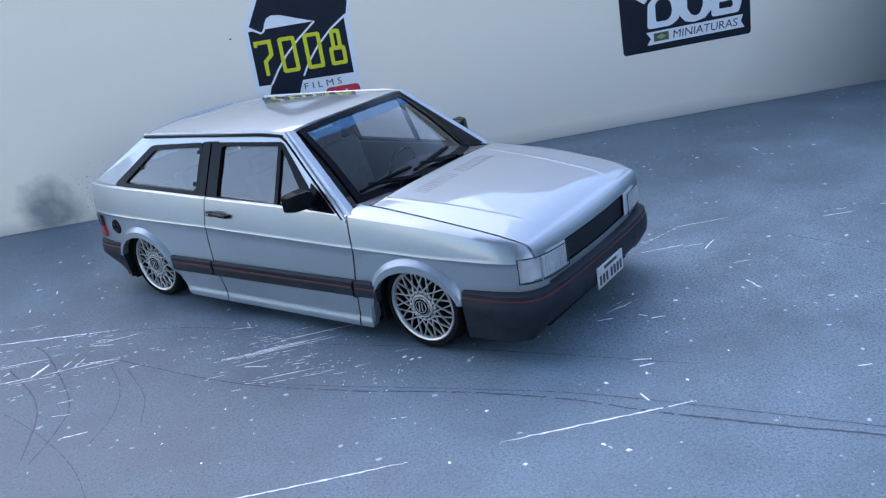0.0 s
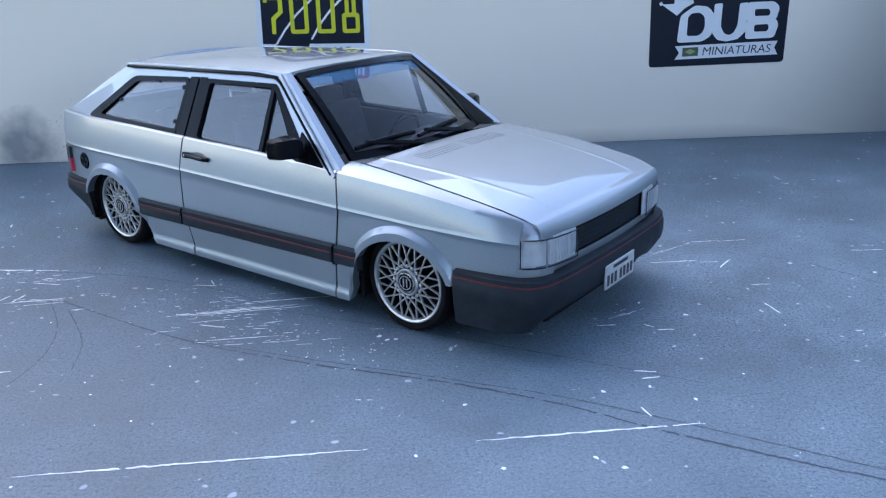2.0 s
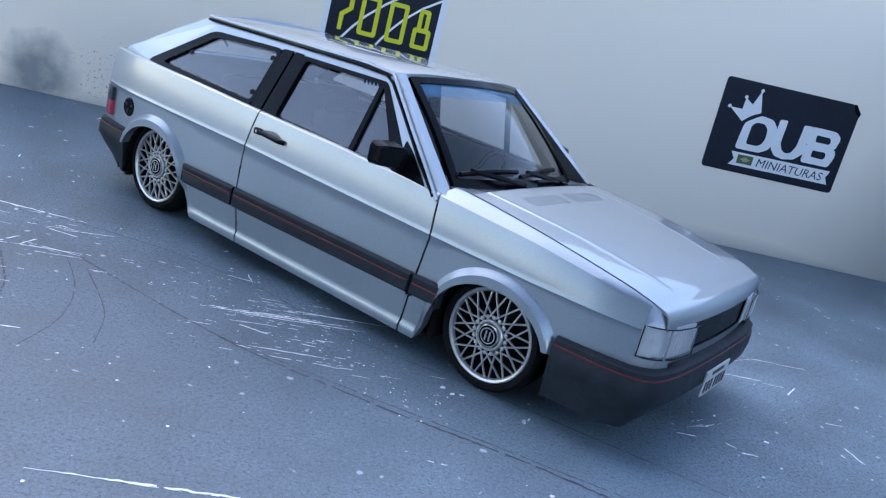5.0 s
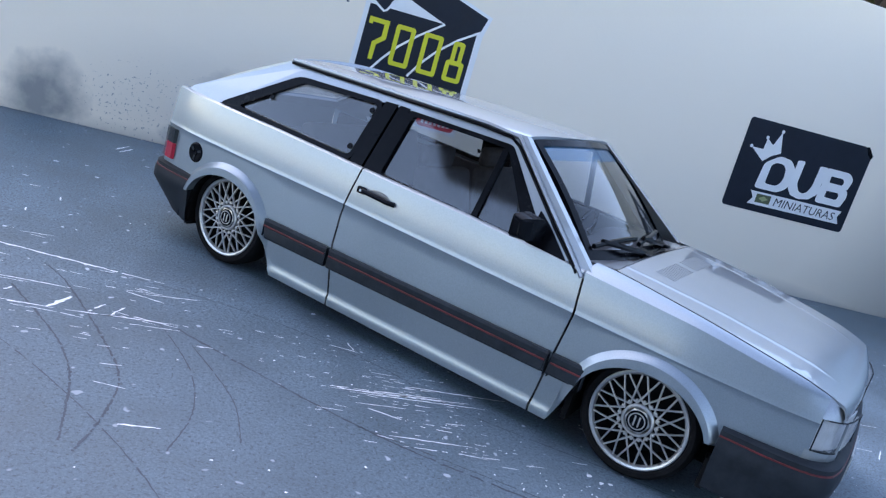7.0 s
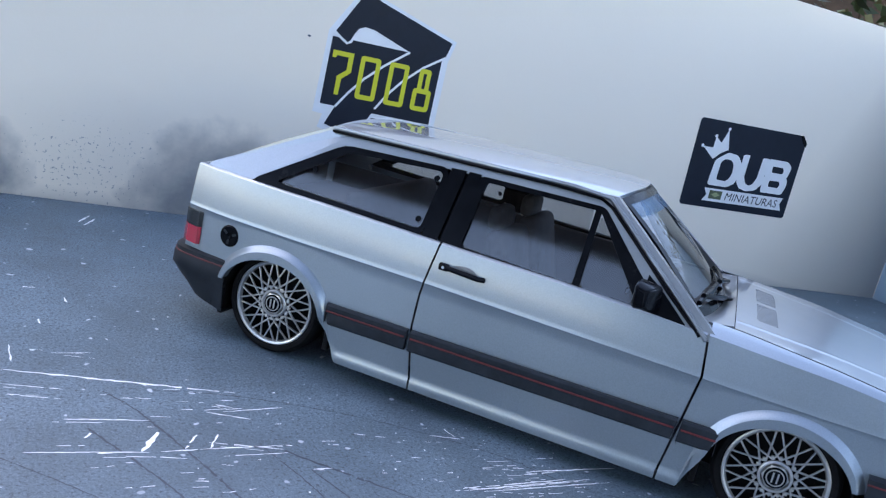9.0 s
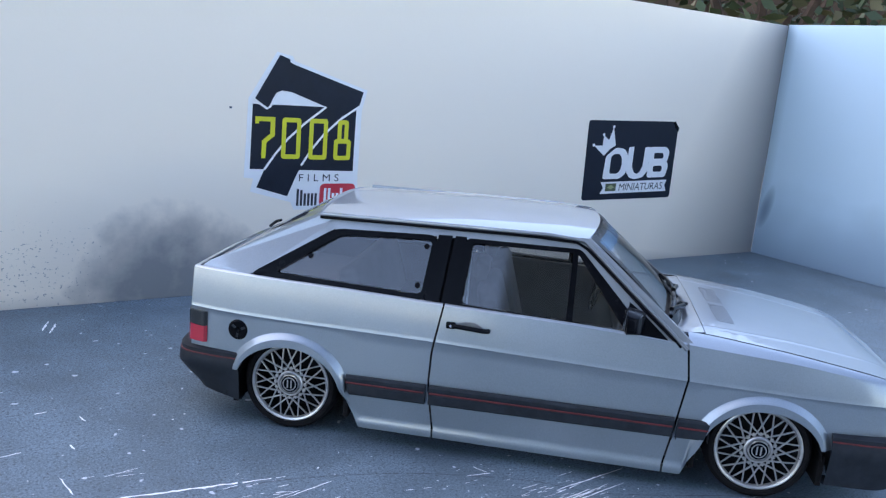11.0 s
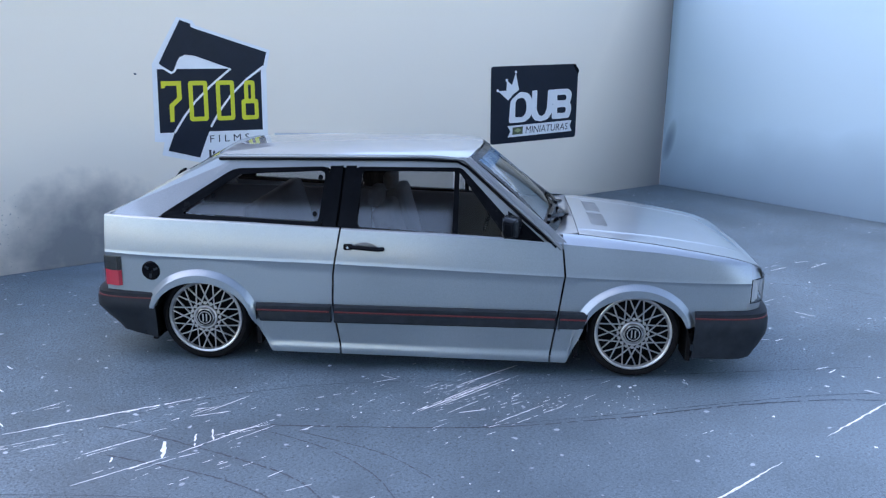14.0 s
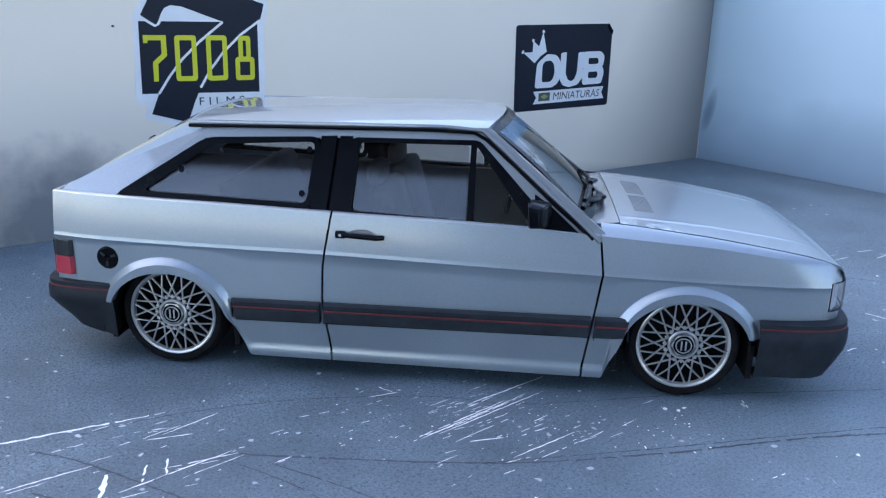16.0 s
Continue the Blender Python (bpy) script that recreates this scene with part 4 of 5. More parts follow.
def seat(y, x, width, rest, name):
    bm = bmesh.new()
    box(bm, x, x + 1.9, y - width, y + width, 1.0, 1.55, 0.16)
    part(name + "_cushion", bm, M_seat, car, smooth=60)
    bm = bmesh.new()
    vs = box(bm, -0.2, 0.25, -width, width, 0.0, 2.35, 0.14)
    bmesh.ops.rotate(bm, cent=(0, 0, 0), matrix=Matrix.Rotation(radians(-16), 3, "Y"), verts=bm.verts)
    bmesh.ops.translate(bm, vec=(x, y, 1.3), verts=bm.verts)
    if rest:
        k0 = len(bm.verts)
        vs = box(bm, x - 0.95, x - 0.62, y - 0.5, y + 0.5, 3.5, 3.98, 0.12)
    part(name + "_backrest", bm, M_seat, car, smooth=60)


seat(-1.35, -0.35, 0.95, True, "front_seat")
seat(1.35, -0.35, 0.95, True, "front_seat")
seat(0.0, -3.4, 2.3, False, "rear_seat")
bm = bmesh.new()
box(bm, -4.1, 0.7, -2.25, 2.25, 4.66, 4.7, 0.01)
part("headlining", bm, M_seat, car)

# ---- wheels ----
def wheel_at(x, side):
    bm = bmesh.new()
    lathe(bm, [(0.80, -0.30), (0.74, -0.20), (0.72, 0.30), (0.2, 0.32), (0.05, 0.1)], 40)
    wh = part("wheel", bm, M_dark, car, "silver lattice-spoke wheel with low tyre", smooth=40)
    m = Matrix.Translation((x * CM, -side * 2.82 * CM, WZ * CM))
    if side < 0:
        m = m @ Matrix.Rotation(math.pi, 4, "Z")
    wh.matrix_local = m
    bm = bmesh.new()
    lathe(bm, [(0.845, -0.30), (0.90, -0.36), (0.97, -0.36), (1.025, -0.30), (1.055, -0.20), (1.06, 0.0), (1.055, 0.2), (1.02, 0.33), (0.95, 0.37), (0.85, 0.33), (0.8, 0.0)], 64, True)
    part("tyre", bm, M_rubber, wh, smooth=40)
    bm = bmesh.new()
    lathe(bm, [(0.865, -0.30), (0.862, -0.345), (0.84, -0.355), (0.805, -0.34), (0.78, -0.29), (0.775, -0.2), (0.83, -0.2)], 64, True)
    part("rim", bm, M_rim, wh, smooth=40)
    return wh


n_spoke = 16
spoke_mesh = {}
for x in (AXLE, -AXLE):
    for side in (1, -1):
        wh = wheel_at(x, side)
        for k in range(n_spoke):
            for lean in (1, -1):
                if lean not in spoke_mesh:
                    bm = bmesh.new()
                    sw = radians(31) * lean
                    p0 = Vector((0.30, -0.315, 0))
                    p1 = Vector((0.80 * math.cos(sw), -0.285, 0.80 * math.sin(sw)))
                    d = (p1 - p0).normalized()
                    s = Vector((-d.z, 0, d.x)) * 0.018
                    o = Vector((0, -0.022, 0))
                    rows = []
                    for p in (p0, (p0 + p1) / 2 + Vector((0, -0.012, 0)), p1):
                        rows.append([bm.verts.new(q) for q in (p - s, p - s * 0.55 + o, p + s * 0.55 + o, p + s, p - o * 2)])
                    for r, t in zip(rows, rows[1:]):
                        for i in range(5):
                            bm.faces.new((r[i], r[(i + 1) % 5], t[(i + 1) % 5], t[i]))
                    bmesh.ops.recalc_face_normals(bm, faces=bm.faces)
                    ob = part("spoke", bm, M_rim, wh)
                    spoke_mesh[lean] = ob.data
                else:
                    ob = new("spoke", spoke_mesh[lean])
                    ob.parent = wh
                ob.rotation_euler = (0, math.tau * k / n_spoke, 0)
        bm = bmesh.new()
        lathe(bm, [(0.285, -0.29), (0.285, -0.345), (0.265, -0.365), (0.24, -0.365), (0.225, -0.34), (0.225, -0.28)], 32)
        part("hub_ring", bm, M_rim, wh, smooth=40)
        bm = bmesh.new()
        lathe(bm, [(0.245, -0.28), (0.225, -0.375), (0.18, -0.385), (0.17, -0.365), (0.001, -0.37)], 6)
        part("hub_nut", bm, M_rim, wh, "dull silver six-sided nut", smooth=20)
        bm = bmesh.new()
        lathe(bm, [(0.19, -0.36), (0.185, -0.392), (0.001, -0.396)], 24)
        hc = part("hub_cap", bm, M_black, wh, "black cap with plain ring emblem", smooth=40)
        bm = bmesh.new()
        lathe(bm, [(0.15, -0.39), (0.15, -0.402), (0.13, -0.402), (0.13, -0.39)], 24)
        part("cap_emblem", bm, M_rim, wh, smooth=40)
        for off in (-0.04, 0.04):
            bm = bmesh.new()
            box(bm, off - 0.014, off + 0.014, -0.406, -0.392, -0.09, 0.09)
            part("emblem_bar", bm, M_rim, wh)
        for k in range(n_spoke):
            bm = bmesh.new() if k == 0 else None
            if k == 0:
                lathe(bm, [(0.028, -0.30), (0.024, -0.335), (0.001, -0.342)], 8)
                bmesh.ops.translate(bm, vec=(0.345, 0, 0), verts=bm.verts)
                st = part("rim_stud", bm, M_rim, wh, smooth=40)
            else:
                st2 = new("rim_stud", st.data)
                st2.parent = wh
                st2.rotation_euler = (0, math.tau * k / n_spoke, 0)

# ---- stickers on the back wall ----
def on_wall(s0, z0, lift=0.0):
    """Lays an outline (to the right, up), in centimetres from a corner at s0 from the wall corner, on the back wall."""
    def to3(a, b, d):
        s = s0 - a
        k = 0.012 + lift - d
        return (CX + UX * s + VX * k, CY + UY * s + VY * k, z0 + b)
    return to3


def rounded(a0, a1, b0, b1, r, n=5):
    return arc_corner([(a0, b0), (a0, b1), (a1, b1), (a1, b0)], r, n)


def strip(pts, w):
    """An outline of width w along a line."""
    L, R = [], []
    for i, p in enumerate(pts):
        a, b = Vector(pts[max(0, i - 1)]), Vector(pts[min(len(pts) - 1, i + 1)])
        d = (b - a).normalized()
        nrm = Vector((-d.y, d.x)) * w / 2
        L.append(tuple(Vector(p) + nrm))
        R.append(tuple(Vector(p) - nrm))
    return L + R[::-1]


def lettering(name, text, a, b, width, height, to3, material, parent, lean=0.0):
    """A printed word whose lower left corner is at (a, b) on the wall, with real letter outlines."""
    cu = bpy.data.curves.new(name, "FONT")
    cu.body, cu.resolution_u = text, 3
    ob = new(name, cu)
    me = bpy.data.meshes.new_from_object(ob.evaluated_get(bpy.context.evaluated_depsgraph_get()))
    bpy.data.objects.remove(ob)
    bm = bmesh.new()
    bm.from_mesh(me)
    bpy.data.meshes.remove(me)
    xs, ys = [v.co.x for v in bm.verts], [v.co.y for v in bm.verts]
    for v in bm.verts:
        u, w = (v.co.x - min(xs)) / (max(xs) - min(xs)), (v.co.y - min(ys)) / (max(ys) - min(ys))
        v.co = Vector(to3(a + u * width + lean * w * height, b + w * height + lean * 0.16 * u * width, 0))
    return part(name, bm, material, parent)


S0, Z0 = 27.3, 4.21
bm = bmesh.new()
prism(bm, [(-0.19, -0.29), (-0.12, 2.3), (0.8, 3.84), (1.34, 3.74), (1.44, 3.58), (4.19, 2.78), (4.02, 2.09), (4.0, -0.16), (4.05, -1.5), (1.62, -1.4), (1.5, -1.14), (0.04, -0.76), (0.14, -0.32)], on_wall(S0, Z0), 0.01)
st1 = link("cut_sticker", bm, M_white)
tagged(st1, "white-edged navy cut-out sticker with yellow figures on the pale wall", "sticker")
bm = bmesh.new()
prism(bm, [(0, 0), (0.03, 2.13), (3.8, 2.15), (3.8, -0.06)], on_wall(S0, Z0, 0.006), 0.005)
part("dark_panel", bm, M_navy, st1)
STEM_R = [(3.9, 2.21), (3.21, 1.75), (2.6, 1.2), (2.16, 0.67), (1.82, 0.13), (1.6, -0.34)]
STEM_L = [(0.25, -0.62), (0.5, -0.02), (0.86, 0.5), (1.29, 1.02), (1.87, 1.55), (2.64, 2.14)]
bm = bmesh.new()
prism(bm, [(0.1, 2.31), (0.9, 3.75), (1.27, 3.63), (1.26, 3.54), (1.4, 3.48), (4.04, 2.71)] + STEM_R + [(1.36, -0.93)] + STEM_L + [(1.34, 2.58), (1.02, 2.61), (0.82, 2.52), (0.71, 2.34), (0.6, 2.05), (0.52, 2.03)], on_wall(S0, Z0, 0.012), 0.005)
part("numeral_shape", bm, M_navy, st1)
bm = bmesh.new()
prism(bm, [(2.62, 2.14), (1.34, 2.57), (1.02, 2.59), (0.84, 2.5), (0.73, 2.33), (0.66, 2.14)], on_wall(S0, Z0, 0.014), 0.004)
part("white_wedge", bm, M_white, st1)
for ln in (STEM_L[1:], STEM_R[:-1], [(0.06, 2.27), (0.52, 2.0), (0.62, 2.06), (0.7, 2.2)]):
    bm = bmesh.new()
    prism(bm, strip(ln, 0.075), on_wall(S0, Z0, 0.017), 0.005)
    part("white_line", bm, M_white, st1)
for a0, a1, b0, b1 in ((1.07, 1.75, 0.35, 1.73), (2.06, 2.74, 0.34, 1.73), (3.0, 3.65, 0.33, 1.06), (3.12, 3.53, 0.92, 1.72)):
    bm = bmesh.new()
    ring(bm, rounded(a0, a1, b0, b1, 0.12), rounded(a0 + 0.15, a1 - 0.15, b0 + 0.15, b1 - 0.15, 0.03), on_wall(S0, Z0, 0.022 if a1 != 3.53 else 0.0228), 0.005)
    part("yellow_figure", bm, M_yellow, st1)
bm = bmesh.new()
prism(bm, [(0.13, 1.73), (0.82, 1.73), (0.82, 1.12), (0.54, 0.88), (0.52, 0.36), (0.38, 0.36), (0.38, 0.94), (0.66, 1.18), (0.66, 1.58), (0.26, 1.58), (0.26, 1.5), (0.13, 1.5)], on_wall(S0, Z0, 0.022), 0.005)
part("yellow_figure", bm, M_yellow, st1)
lettering("printed_word", "F I L M S", 1.76, -0.42, 1.5, 0.25, on_wall(S0, Z0, 0.012), M_textbar, st1)
# brand mark as plain shapes: three dark blocks and a red panel with four pale blocks
for k, top in enumerate((-0.68, -0.72, -0.84, -0.84, -0.84, -0.84)):
    bm = bmesh.new()
    a = 1.7 + k * 0.135
    prism(bm, [(a, -1.27), (a, top), (a + 0.085, top), (a + 0.085, -1.27)], on_wall(S0, Z0, 0.012), 0.004)
    part("dark_block", bm, M_textbar, st1)
bm = bmesh.new()
prism(bm, rounded(2.56, 3.94, -1.38, -0.5, 0.2), on_wall(S0, Z0, 0.012), 0.004)
part("red_panel", bm, M_redvinyl, st1)
for k, top in enumerate((-0.66, -0.66, -0.84, -0.84, -0.66, -0.84, -0.84)):
    bm = bmesh.new()
    a = 2.72 + k * 0.155
    prism(bm, [(a, -1.26), (a, top), (a + 0.095, top), (a + 0.095, -1.26)], on_wall(S0, Z0, 0.017), 0.004)
    part("pale_block", bm, M_white, st1)

S1, Z1 = 12.4, 2.91
bm = bmesh.new()
prism(bm, arc_corner([(0.02, 0.0), (-0.06, 3.46), (5.2, 3.58), (5.5, 3.27), (5.52, 0.08)], 0.16, 5), on_wall(S1, Z1), 0.01)
st2 = link("square_sticker", bm, M_navy)
tagged(st2, "navy rectangular sticker with white crown emblem on the pale wall", "sticker")
bm = bmesh.new()
prism(bm, [(5.14, 3.57), (5.24, 3.59), (5.53, 3.29), (5.5, 3.14), (5.3, 3.3)], on_wall(S1, Z1, 0.03), 0.025)
part("lifted_corner", bm, M_black, st2, "dark folded corner of the sticker")
bm = bmesh.new()
prism(bm, [(1.02, 1.96), (0.38, 2.39), (0.88, 2.4), (0.9, 2.84), (1.22, 2.64), (1.42, 3.2), (1.66, 2.42), (1.32, 2.24)], on_wall(S1, Z1, 0.006), 0.004)
part("crown_shape", bm, M_white, st2)
for a, b in ((0.36, 2.41), (0.89, 2.86), (1.43, 3.22)):
    bm = bmesh.new()
    prism(bm, [(a + 0.07 * math.cos(k * math.tau / 10), b + 0.07 * math.sin(k * math.tau / 10)) for k in range(10)], on_wall(S1, Z1, 0.006), 0.004)
    part("crown_bead", bm, M_white, st2)
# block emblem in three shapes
bm = bmesh.new()
ring(bm, arc_corner([(1.09, 0.93), (1.16, 1.94), (1.72, 2.33), (2.24, 2.28), (2.52, 1.99), (2.58, 1.55), (2.44, 1.16), (2.1, 0.95)], 0.14), arc_corner([(1.47, 1.18), (1.47, 1.9), (1.62, 2.04), (1.95, 2.06), (2.13, 1.9), (2.18, 1.55), (2.1, 1.3), (1.94, 1.18)], 0.1), on_wall(S1, Z1, 0.006), 0.004)
part("emblem_shape", bm, M_white, st2)
bm = bmesh.new()
prism(bm, arc_corner([(2.5, 2.36), (2.82, 2.39), (2.82, 1.5), (2.98, 1.24), (3.18, 1.17), (3.36, 1.26), (3.49, 1.55), (3.52, 2.37), (3.86, 2.4), (3.84, 1.3), (3.55, 1.02), (3.1, 0.93), (2.72, 1.0), (2.5, 1.24)], 0.06, 3), on_wall(S1, Z1, 0.0068), 0.004)
part("emblem_shape", bm, M_white, st2)
bm = bmesh.new()
ring(bm, arc_corner([(3.84, 1.0), (3.84, 1.72), (5.06, 1.76), (5.16, 1.5), (5.02, 1.03)], 0.14), arc_corner([(4.18, 1.28), (4.18, 1.54), (4.72, 1.56), (4.78, 1.42), (4.72, 1.28)], 0.06), on_wall(S1, Z1, 0.006), 0.004)
ring(bm, arc_corner([(3.84, 1.66), (3.84, 2.4), (4.9, 2.42), (5.15, 2.2), (5.04, 1.72)], 0.14), arc_corner([(4.16, 1.87), (4.14, 2.13), (4.7, 2.14), (4.79, 2.0), (4.74, 1.88)], 0.06), on_wall(S1, Z1, 0.0074), 0.004)
part("emblem_shape", bm, M_white, st2)
bm = bmesh.new()
prism(bm, [(1.05, 0.28), (1.21, 0.54), (1.03, 0.8), (5.2, 0.91), (5.09, 0.65), (5.24, 0.38)], on_wall(S1, Z1, 0.006), 0.004)
part("ribbon", bm, M_white, st2)
bm = bmesh.new()
prism(bm, [(1.34, 0.39), (1.34, 0.73), (1.98, 0.75), (1.98, 0.41)], on_wall(S1, Z1, 0.011), 0.004)
part("olive_mark", bm, M_olive, st2)
bm = bmesh.new()
prism(bm, [(1.44, 0.57), (1.66, 0.68), (1.88, 0.58), (1.66, 0.47)], on_wall(S1, Z1, 0.016), 0.004)
part("pale_diamond", bm, M_pale_olive, st2)
lettering("printed_word", "MINIATURAS", 2.16, 0.42, 2.76, 0.32, on_wall(S1, Z1, 0.012), M_textbar, st2, 0.12)
# pin hole beside the cut sticker
bm = bmesh.new()
prism(bm, [(0.05 * math.cos(k * math.tau / 8), 0.035 * math.sin(k * math.tau / 8)) for k in range(8)], on_wall(28.0, 6.19), 0.01)
tagged(link("paint_chip", bm, M_mark), "small dark chip in the wall paint", "paint chip")

# ---- wear on the floor ----
rnd = random.Random(7)


def ragged(bm, p, q, w, gap=0.12, z=0.006):
    """A broken, uneven streak from p to q, w wide."""
    p, q = Vector(p), Vector(q)
    d = (q - p)
    n = max(2, int(d.length / 0.09))
    nrm = Vector((-d.y, d.x)).normalized()
    last = None
    for i in range(n + 1):
        c = p + d * (i / n) + nrm * rnd.uniform(-0.3, 0.3) * w
        taper = min(1, 3.5 * min(i + 0.4, n - i + 0.4) / n + 0.25)
        a = w * taper * rnd.uniform(0.55, 1.3) / 2
        now = (bm.verts.new((*(c + nrm * a), z)), bm.verts.new((*(c - nrm * a), z)))
        if last and rnd.random() > gap:
            bm.faces.new((last[0], now[0], now[1], last[1]))
        last = now


def blot(bm, c, r, z=0.006):
    k = rnd.randint(6, 9)
    s = rnd.uniform(0.5, 1.0)
    t = rnd.uniform(0, math.pi)
    vs = []
    for i in range(k):
        a = math.tau * i / k
        x, y = r * rnd.uniform(0.5, 1.2) * math.cos(a), r * s * rnd.uniform(0.5, 1.2) * math.sin(a)
        vs.append(bm.verts.new((c[0] + x * math.cos(t) - y * math.sin(t), c[1] + x * math.sin(t) + y * math.cos(t), z)))
    bm.faces.new(vs)


# scratches: from, to, width
FRONT = [
    (8.36, -5.83, 11.07, -3.29, 0.05), (3.3, -10.6, 7.12, -7.01, 0.045), (9.39, -2.29, 9.72, -2.09, 0.06), (9.55, -2.55, 9.85, -2.24, 0.06),
    (10.03, -3.41, 10.28, -3.59, 0.06), (6.15, -3.55, 6.1, -3.25, 0.05), (7.94, -0.9, 8.23, -0.64, 0.06), (8.11, -0.22, 8.35, 0.44, 0.025),
    (9.03, -0.39, 9.28, -0.2, 0.08), (8.7, -0.32, 8.91, -0.31, 0.06), (7.12, 3.63, 7.56, 5.18, 0.02), (7.56, 5.18, 8.05, 5.64, 0.035),
    (8.18, 5.72, 8.67, 6.17, 0.03), (7.32, 3.14, 8.19, 3.93, 0.04), (8.23, 3.81, 8.65, 4.14, 0.03), (8.82, 3.77, 8.83, 4.49, 0.06),
    (10.34, 2.18, 10.8, 1.82, 0.04), (11.08, 6.77, 11.75, 7.3, 0.05),]
AHEAD = [
    (7.33, 13.27, 7.62, 12.94, 0.05), (7.79, 12.53, 8.22, 12.59, 0.05), (13.37, -1.09, 13.58, -0.94, 0.05), (-0.46, -9.33, -0.07, -8.91, 0.035),
    (11.24, 7.37, 11.49, 7.52, 0.03), (9.79, 3.08, 10.12, 3.37, 0.025),]
SIDE = [
    (-7.45, -7.47, -4.24, -5.34, 0.06), (-7.03, -7.84, -6.27, -7.31, 0.03), (-5.55, -8.04, -4.61, -7.17, 0.035), (-3.96, -6.09, -3.32, -5.2, 0.03),
    (-5.21, -9.11, -3.98, -7.94, 0.03), (-3.87, -7.81, -2.61, -6.37, 0.035), (-4.06, -8, -4.27, -7.38, 0.13), (-3.66, -7.5, -3.8, -7.03, 0.06),
    (-3.39, -7.25, -3.57, -6.8, 0.06), (-4.91, -8.25, -4.96, -8.08, 0.04), (-0.73, -3.76, -0.44, -3.92, 0.04), (-7.42, -6.4, -7, -5.89, 0.02),
    (0.57, -5.21, 1.66, -3.96, 0.035), (1, -4.21, 2.39, -2.78, 0.035), (0.28, -5.54, 0.49, -5.27, 0.03), (-10.2, -4.4, -10.04, -4.22, 0.07),
    (-9.29, -4.19, -9.05, -4.36, 0.06), (-8.71, -5.43, -8.53, -5.57, 0.05), (-8.13, -6.67, -7.57, -7.12, 0.05),]
BESIDE = [
    (0.31, -5.59, 2.04, -3.61, 0.03), (0.6, -5.38, 2.37, -3.45, 0.03), (1.88, -5.96, 2.9, -4.96, 0.03), (1.14, -5.55, 1.69, -5.33, 0.03),
    (-4.16, -6.3, -3.48, -5.98, 0.03), (-3.52, -7.1, -2.54, -6.47, 0.03), (-13.26, 0.36, -13.58, 1.12, 0.09), (-12.95, 0.27, -13.27, 1.02, 0.09),
    (-9.65, -6.35, -9.38, -6.02, 0.05), (-13.08, 7.5, -13.11, 8.04, 0.08), (12.62, 7.36, 13.37, 8.08, 0.06), (12.26, 7.97, 12.88, 8.32, 0.05),
    (-0.84, -4.21, -0.35, -3.91, 0.03),]
bm = bmesh.new()
for x0, y0, x1, y1, w in FRONT + AHEAD + SIDE + BESIDE:
    ragged(bm, (x0, y0), (x1, y1), w * (0.62 if w > 0.045 and math.hypot(x1 - x0, y1 - y0) < 1.3 else 0.85), 0.03)
    # faint companions beside the longer ones
    if w < 0.05 and math.hypot(x1 - x0, y1 - y0) > 0.7:
        for _ in range(2):
            o = Vector((rnd.uniform(-0.35, 0.35), rnd.uniform(-0.35, 0.35)))
            k0, k1 = sorted((rnd.random(), rnd.random()))
            a, b = Vector((x0, y0)), Vector((x1, y1))
            ragged(bm, a.lerp(b, k0) + o, a.lerp(b, k1) + o, 0.018, 0.35)
for c in ((10.66, -2.64), (9.26, -3.29), (7.57, -5.04), (9.11, -6.22), (8.14, 0.67), (9.2, 0.63), (11.9, 5.46), (9.85, -2.67), (10.09, -5.18), (7.85, -6.71), (10.55, -5.16), (4.61, -3.83), (4.84, -3.85), (4.96, -3.74)):
    blot(bm, c, 0.06)
# drifts of fine streaks that run the same way, and scattered flecks
for _ in range(105):
    if rnd.random() < 0.5:
        x, y = rnd.gauss(-4.2, 1.6), rnd.gauss(-7.4, 1.1)
    else:
        x, y = rnd.gauss(1.0, 1.5), rnd.gauss(-5.0, 0.8)
    a = radians(rnd.gauss(42, 6))
    ln = rnd.uniform(0.1, 0.6)
    ragged(bm, (x, y), (x + ln * math.cos(a), y + ln * math.sin(a)), rnd.uniform(0.01, 0.02), 0.4)
for _ in range(170):
    x, y = rnd.uniform(-14, 16), rnd.uniform(-13, 7)
    blot(bm, (x, y), rnd.choice((0.012, 0.016, 0.02, 0.03)))
for _ in range(90):
    x, y = rnd.gauss(1.6, 1.8), rnd.gauss(-4.6, 0.6)
    blot(bm, (x, y), rnd.uniform(0.01, 0.022))
for _ in range(16):
    x, y = rnd.gauss(4.6, 0.5), rnd.gauss(-4.6, 0.35)
    blot(bm, (x, y), rnd.uniform(0.014, 0.03))
tagged(link("floor_scratches", bm, M_scratch), "white scratches and chips in the floor paint", "scratches", kind="stuff")


def smooth_line(pts, n=12):
    """Points along a soft curve through pts."""
    P = [Vector(p) for p in pts]
    out = []
    for i in range(len(P) - 1):
        a, b, c, d = P[max(0, i - 1)], P[i], P[i + 1], P[min(len(P) - 1, i + 2)]
        for k in range(n):
            t = k / n
            out.append(0.5 * ((2 * b) + (c - a) * t + (2 * a - 5 * b + 4 * c - d) * t * t + (3 * b - a - 3 * c + d) * t ** 3))
    return out + [P[-1]]


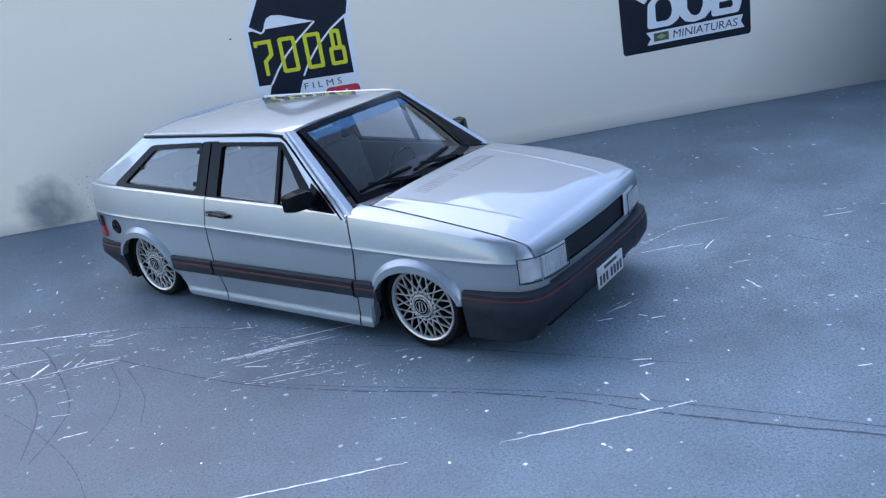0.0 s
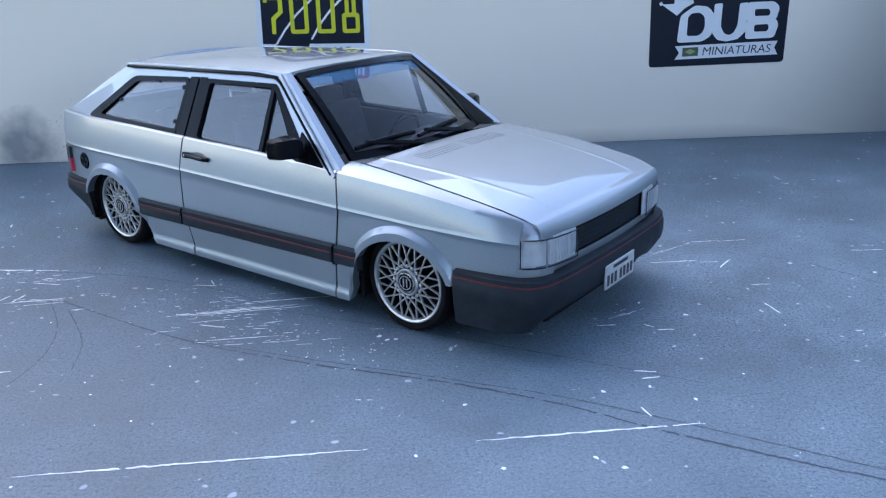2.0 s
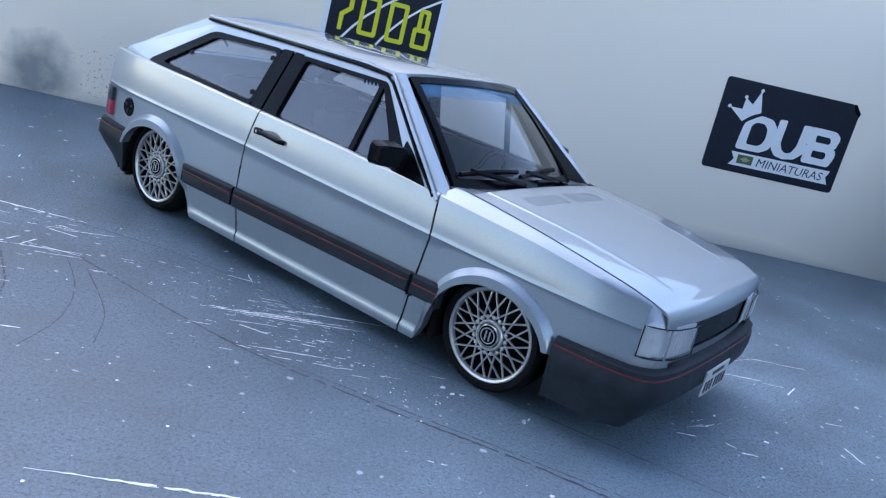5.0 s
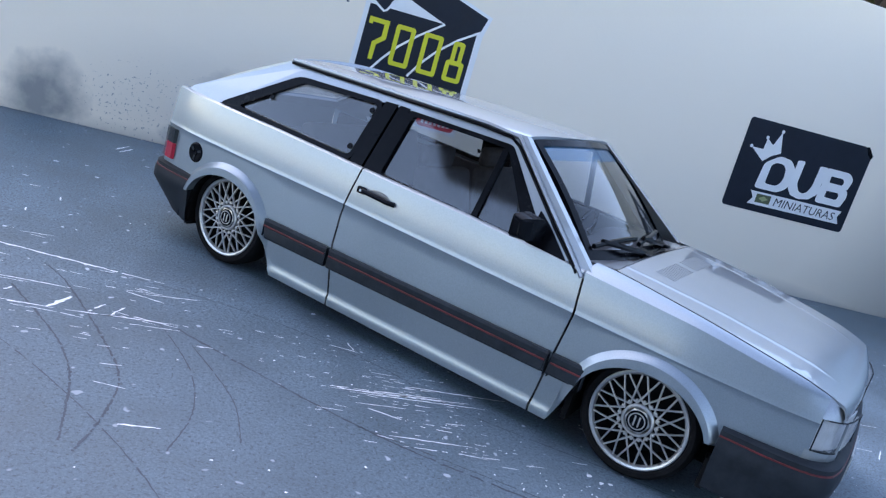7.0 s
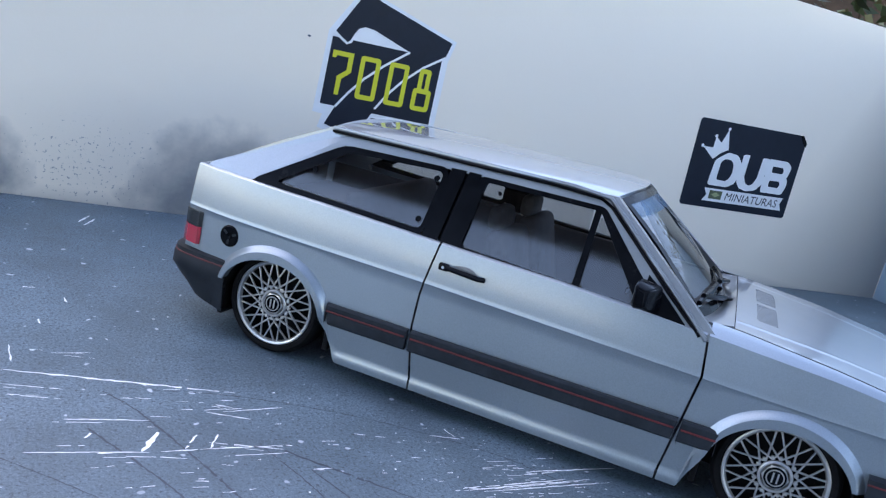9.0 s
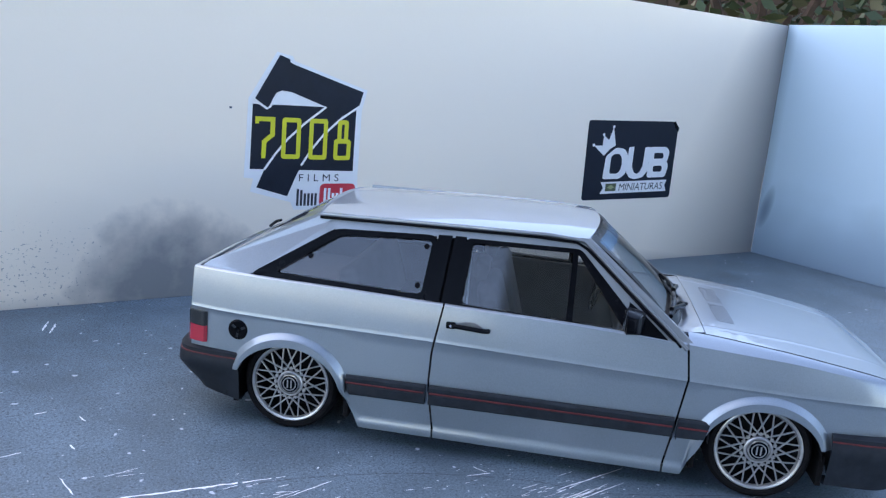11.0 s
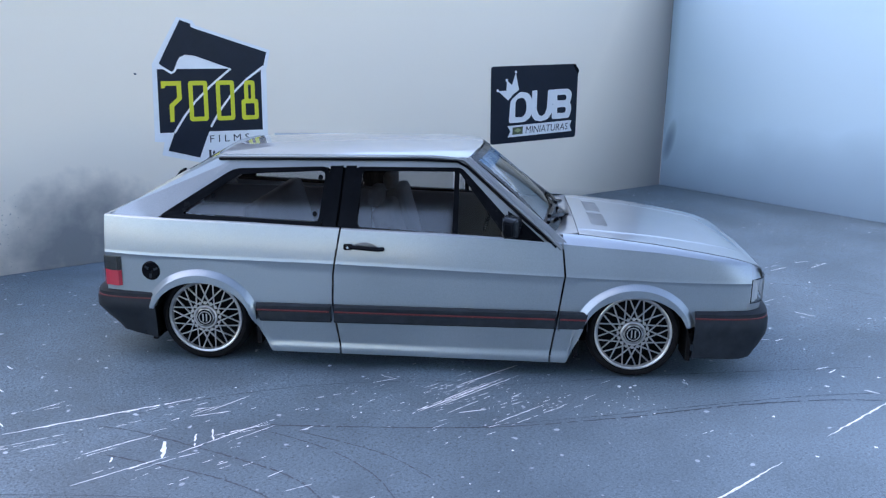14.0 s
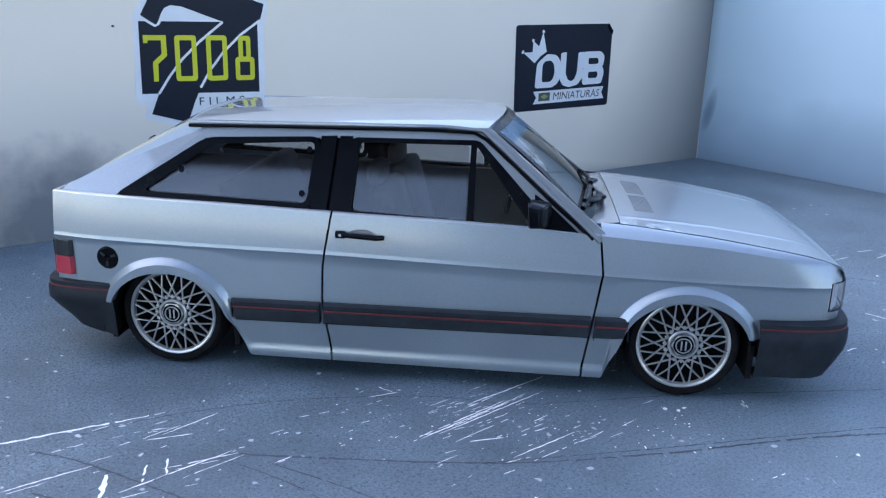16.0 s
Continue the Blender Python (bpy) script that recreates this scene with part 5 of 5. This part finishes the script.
bm = bmesh.new()
for pts, w in (([(-2.5, -6.5), (1.4, -6.2), (4.2, -5.5), (6.8, -4.6), (8.8, -4.1), (10.5, -3.9), (12.8, -3.5), (14.2, -3.2), (20.0, -2.2)], 0.055),
               ([(1.4, -6.2), (4.3, -5.3), (7.0, -4.4), (9.5, -3.7), (14.5, -2.9)], 0.028),
               ([(-5.3, -6.3), (-4.1, -5.4), (-2.1, -4.5), (0.2, -4.0), (2.1, -4.0), (5.4, -3.1), (10.6, -2.0)], 0.03),
               ([(10.6, 5.2), (13.0, 4.5), (17, 2.6)], 0.035),
               ([(-5.8, -6.9), (-4.8, -7.1), (-2.7, -7.9), (-1.5, -8.5), (-0.7, -9.4), (-0.2, -10.2)], 0.045),
               ([(-5.1, -8.0), (-3.1, -8.5), (-2.0, -9.0), (-1.2, -9.6), (-0.5, -10.2)], 0.045),
               ([(-2.9, -6.6), (-1.3, -7.3), (-0.2, -8.2), (0.4, -9.2)], 0.03),
               ([(-1.9, -6.7), (-0.2, -7.4), (0.8, -8.2)], 0.025),
               ([(-7.5, -9.6), (-3.0, -9.3), (1.0, -9.9), (4.0, -11.4)], 0.025)):
    ln = smooth_line(pts)
    for a, b in zip(ln, ln[1:]):
        ragged(bm, a, b, w * rnd.uniform(0.7, 1.0), 0.06, 0.004)
tagged(link("floor_tyre_marks", bm, M_mark), "thin dark tyre marks curving over the floor", "tyre marks", kind="stuff")

# ---- outside the boards ----
M_ground = worn("earth_and_concrete", (0.16, 0.14, 0.12), 0.9, 12, 0.35)
bm = bmesh.new()
box(bm, -4000, 4000, -4000, 4000, -30, -0.62)
tagged(link("ground", bm, M_ground), "brown earth and worn concrete ground", "ground", kind="structure")
# unseen upright slab, added to tone the reflections on flank and glass
M_refl_wall = worn("blue_grey_reflection_wall", (0.2, 0.245, 0.3), 0.85, 20, 0.25)
bm = bmesh.new()
box(bm, -15, 200, -235, -220, -0.6, 160, 1)
tagged(link("wall_reflection_helper", bm, M_refl_wall), "blue-grey upright slab added out of view for reflections", "wall", kind="structure")
# unseen overhead slab, added so the side windows reflect something dark
M_refl_slab = worn("dark_reflection_slab", (0.075, 0.06, 0.05), 0.8, 20, 0.3)
bm = bmesh.new()
box(bm, -150, 200, -235, -120, 160, 168, 1)
tagged(link("ceiling_reflection_helper", bm, M_refl_slab), "dark overhead slab added out of view for reflections", "ceiling", kind="structure")

M_plank = worn("weathered_brown_plank", (0.11, 0.07, 0.045), 0.85, 30, 0.4)
fence = thing("fence", "weathered brown plank fence standing on the earth", "fence", (90, 150, -0.62))
plank = None
for k in range(34):
    if plank is None:
        bm = bmesh.new()
        box(bm, -5.98, 5.98, -1, 1, 0, 48, 0.3)
        plank = part("plank", bm, M_plank, fence)
        ob = plank
    else:
        ob = new("plank", plank.data)
        ob.parent = fence
    ob.location = ((-200 + k * 12) * CM, 0, rnd.uniform(-0.03, 0.0))
M_leaf = bpy.data.materials.new("shrub_leaf")
M_leaf.use_nodes = True
n_, l_, b_ = tree(M_leaf)
b_.inputs["Roughness"].default_value = 0.6
gi = n_.new("ShaderNodeNewGeometry")
l_.new(ramp(M_leaf, gi.outputs["Random Per Island"], [(0.0, (0.02, 0.035, 0.015)), (0.6, (0.05, 0.08, 0.03)), (1.0, (0.12, 0.10, 0.04))]), b_.inputs["Base Color"])
M_bark = worn("shrub_bark", (0.09, 0.06, 0.045), 0.9, 60, 0.4)
for cx, cy, hgt, wid in ((25, 105, 38, 22), (58, 118, 42, 26), (92, 100, 36, 24), (-20, 125, 40, 24)):
    sh = thing("shrub", "dark green leafy shrub on bare earth", "shrub", (cx, cy, -0.62), "shrubs behind the boards")
    bm = bmesh.new()
    for k in range(7):
        a = k * 0.9
        tube(bm, [(0, 0, 0), (wid * 0.25 * math.cos(a), wid * 0.25 * math.sin(a), hgt * 0.4), (wid * 0.6 * math.cos(a), wid * 0.6 * math.sin(a), hgt * 0.85)], 0.7, 5)
    part("stem", bm, M_bark, sh)
    bm = bmesh.new()
    for _ in range(1500):
        a, r, z = rnd.uniform(0, math.tau), wid * math.sqrt(rnd.random()) * rnd.uniform(0.6, 1.1), hgt * (0.06 + 0.94 * rnd.random() ** 0.8)
        c = Vector((r * math.cos(a), r * math.sin(a), z))
        d = Vector((rnd.uniform(-1, 1), rnd.uniform(-1, 1), rnd.uniform(-0.8, 0.5))).normalized() * rnd.uniform(1.6, 3.2)
        s = d.cross(Vector((rnd.uniform(-1, 1), rnd.uniform(-1, 1), rnd.uniform(-1, 1)))).normalized() * rnd.uniform(0.5, 0.9)
        bm.faces.new([bm.verts.new(c + q) for q in (-d * 0.5, s * 0.9, d * 0.6, -s * 0.9)])
    part("foliage", bm, M_leaf, sh)
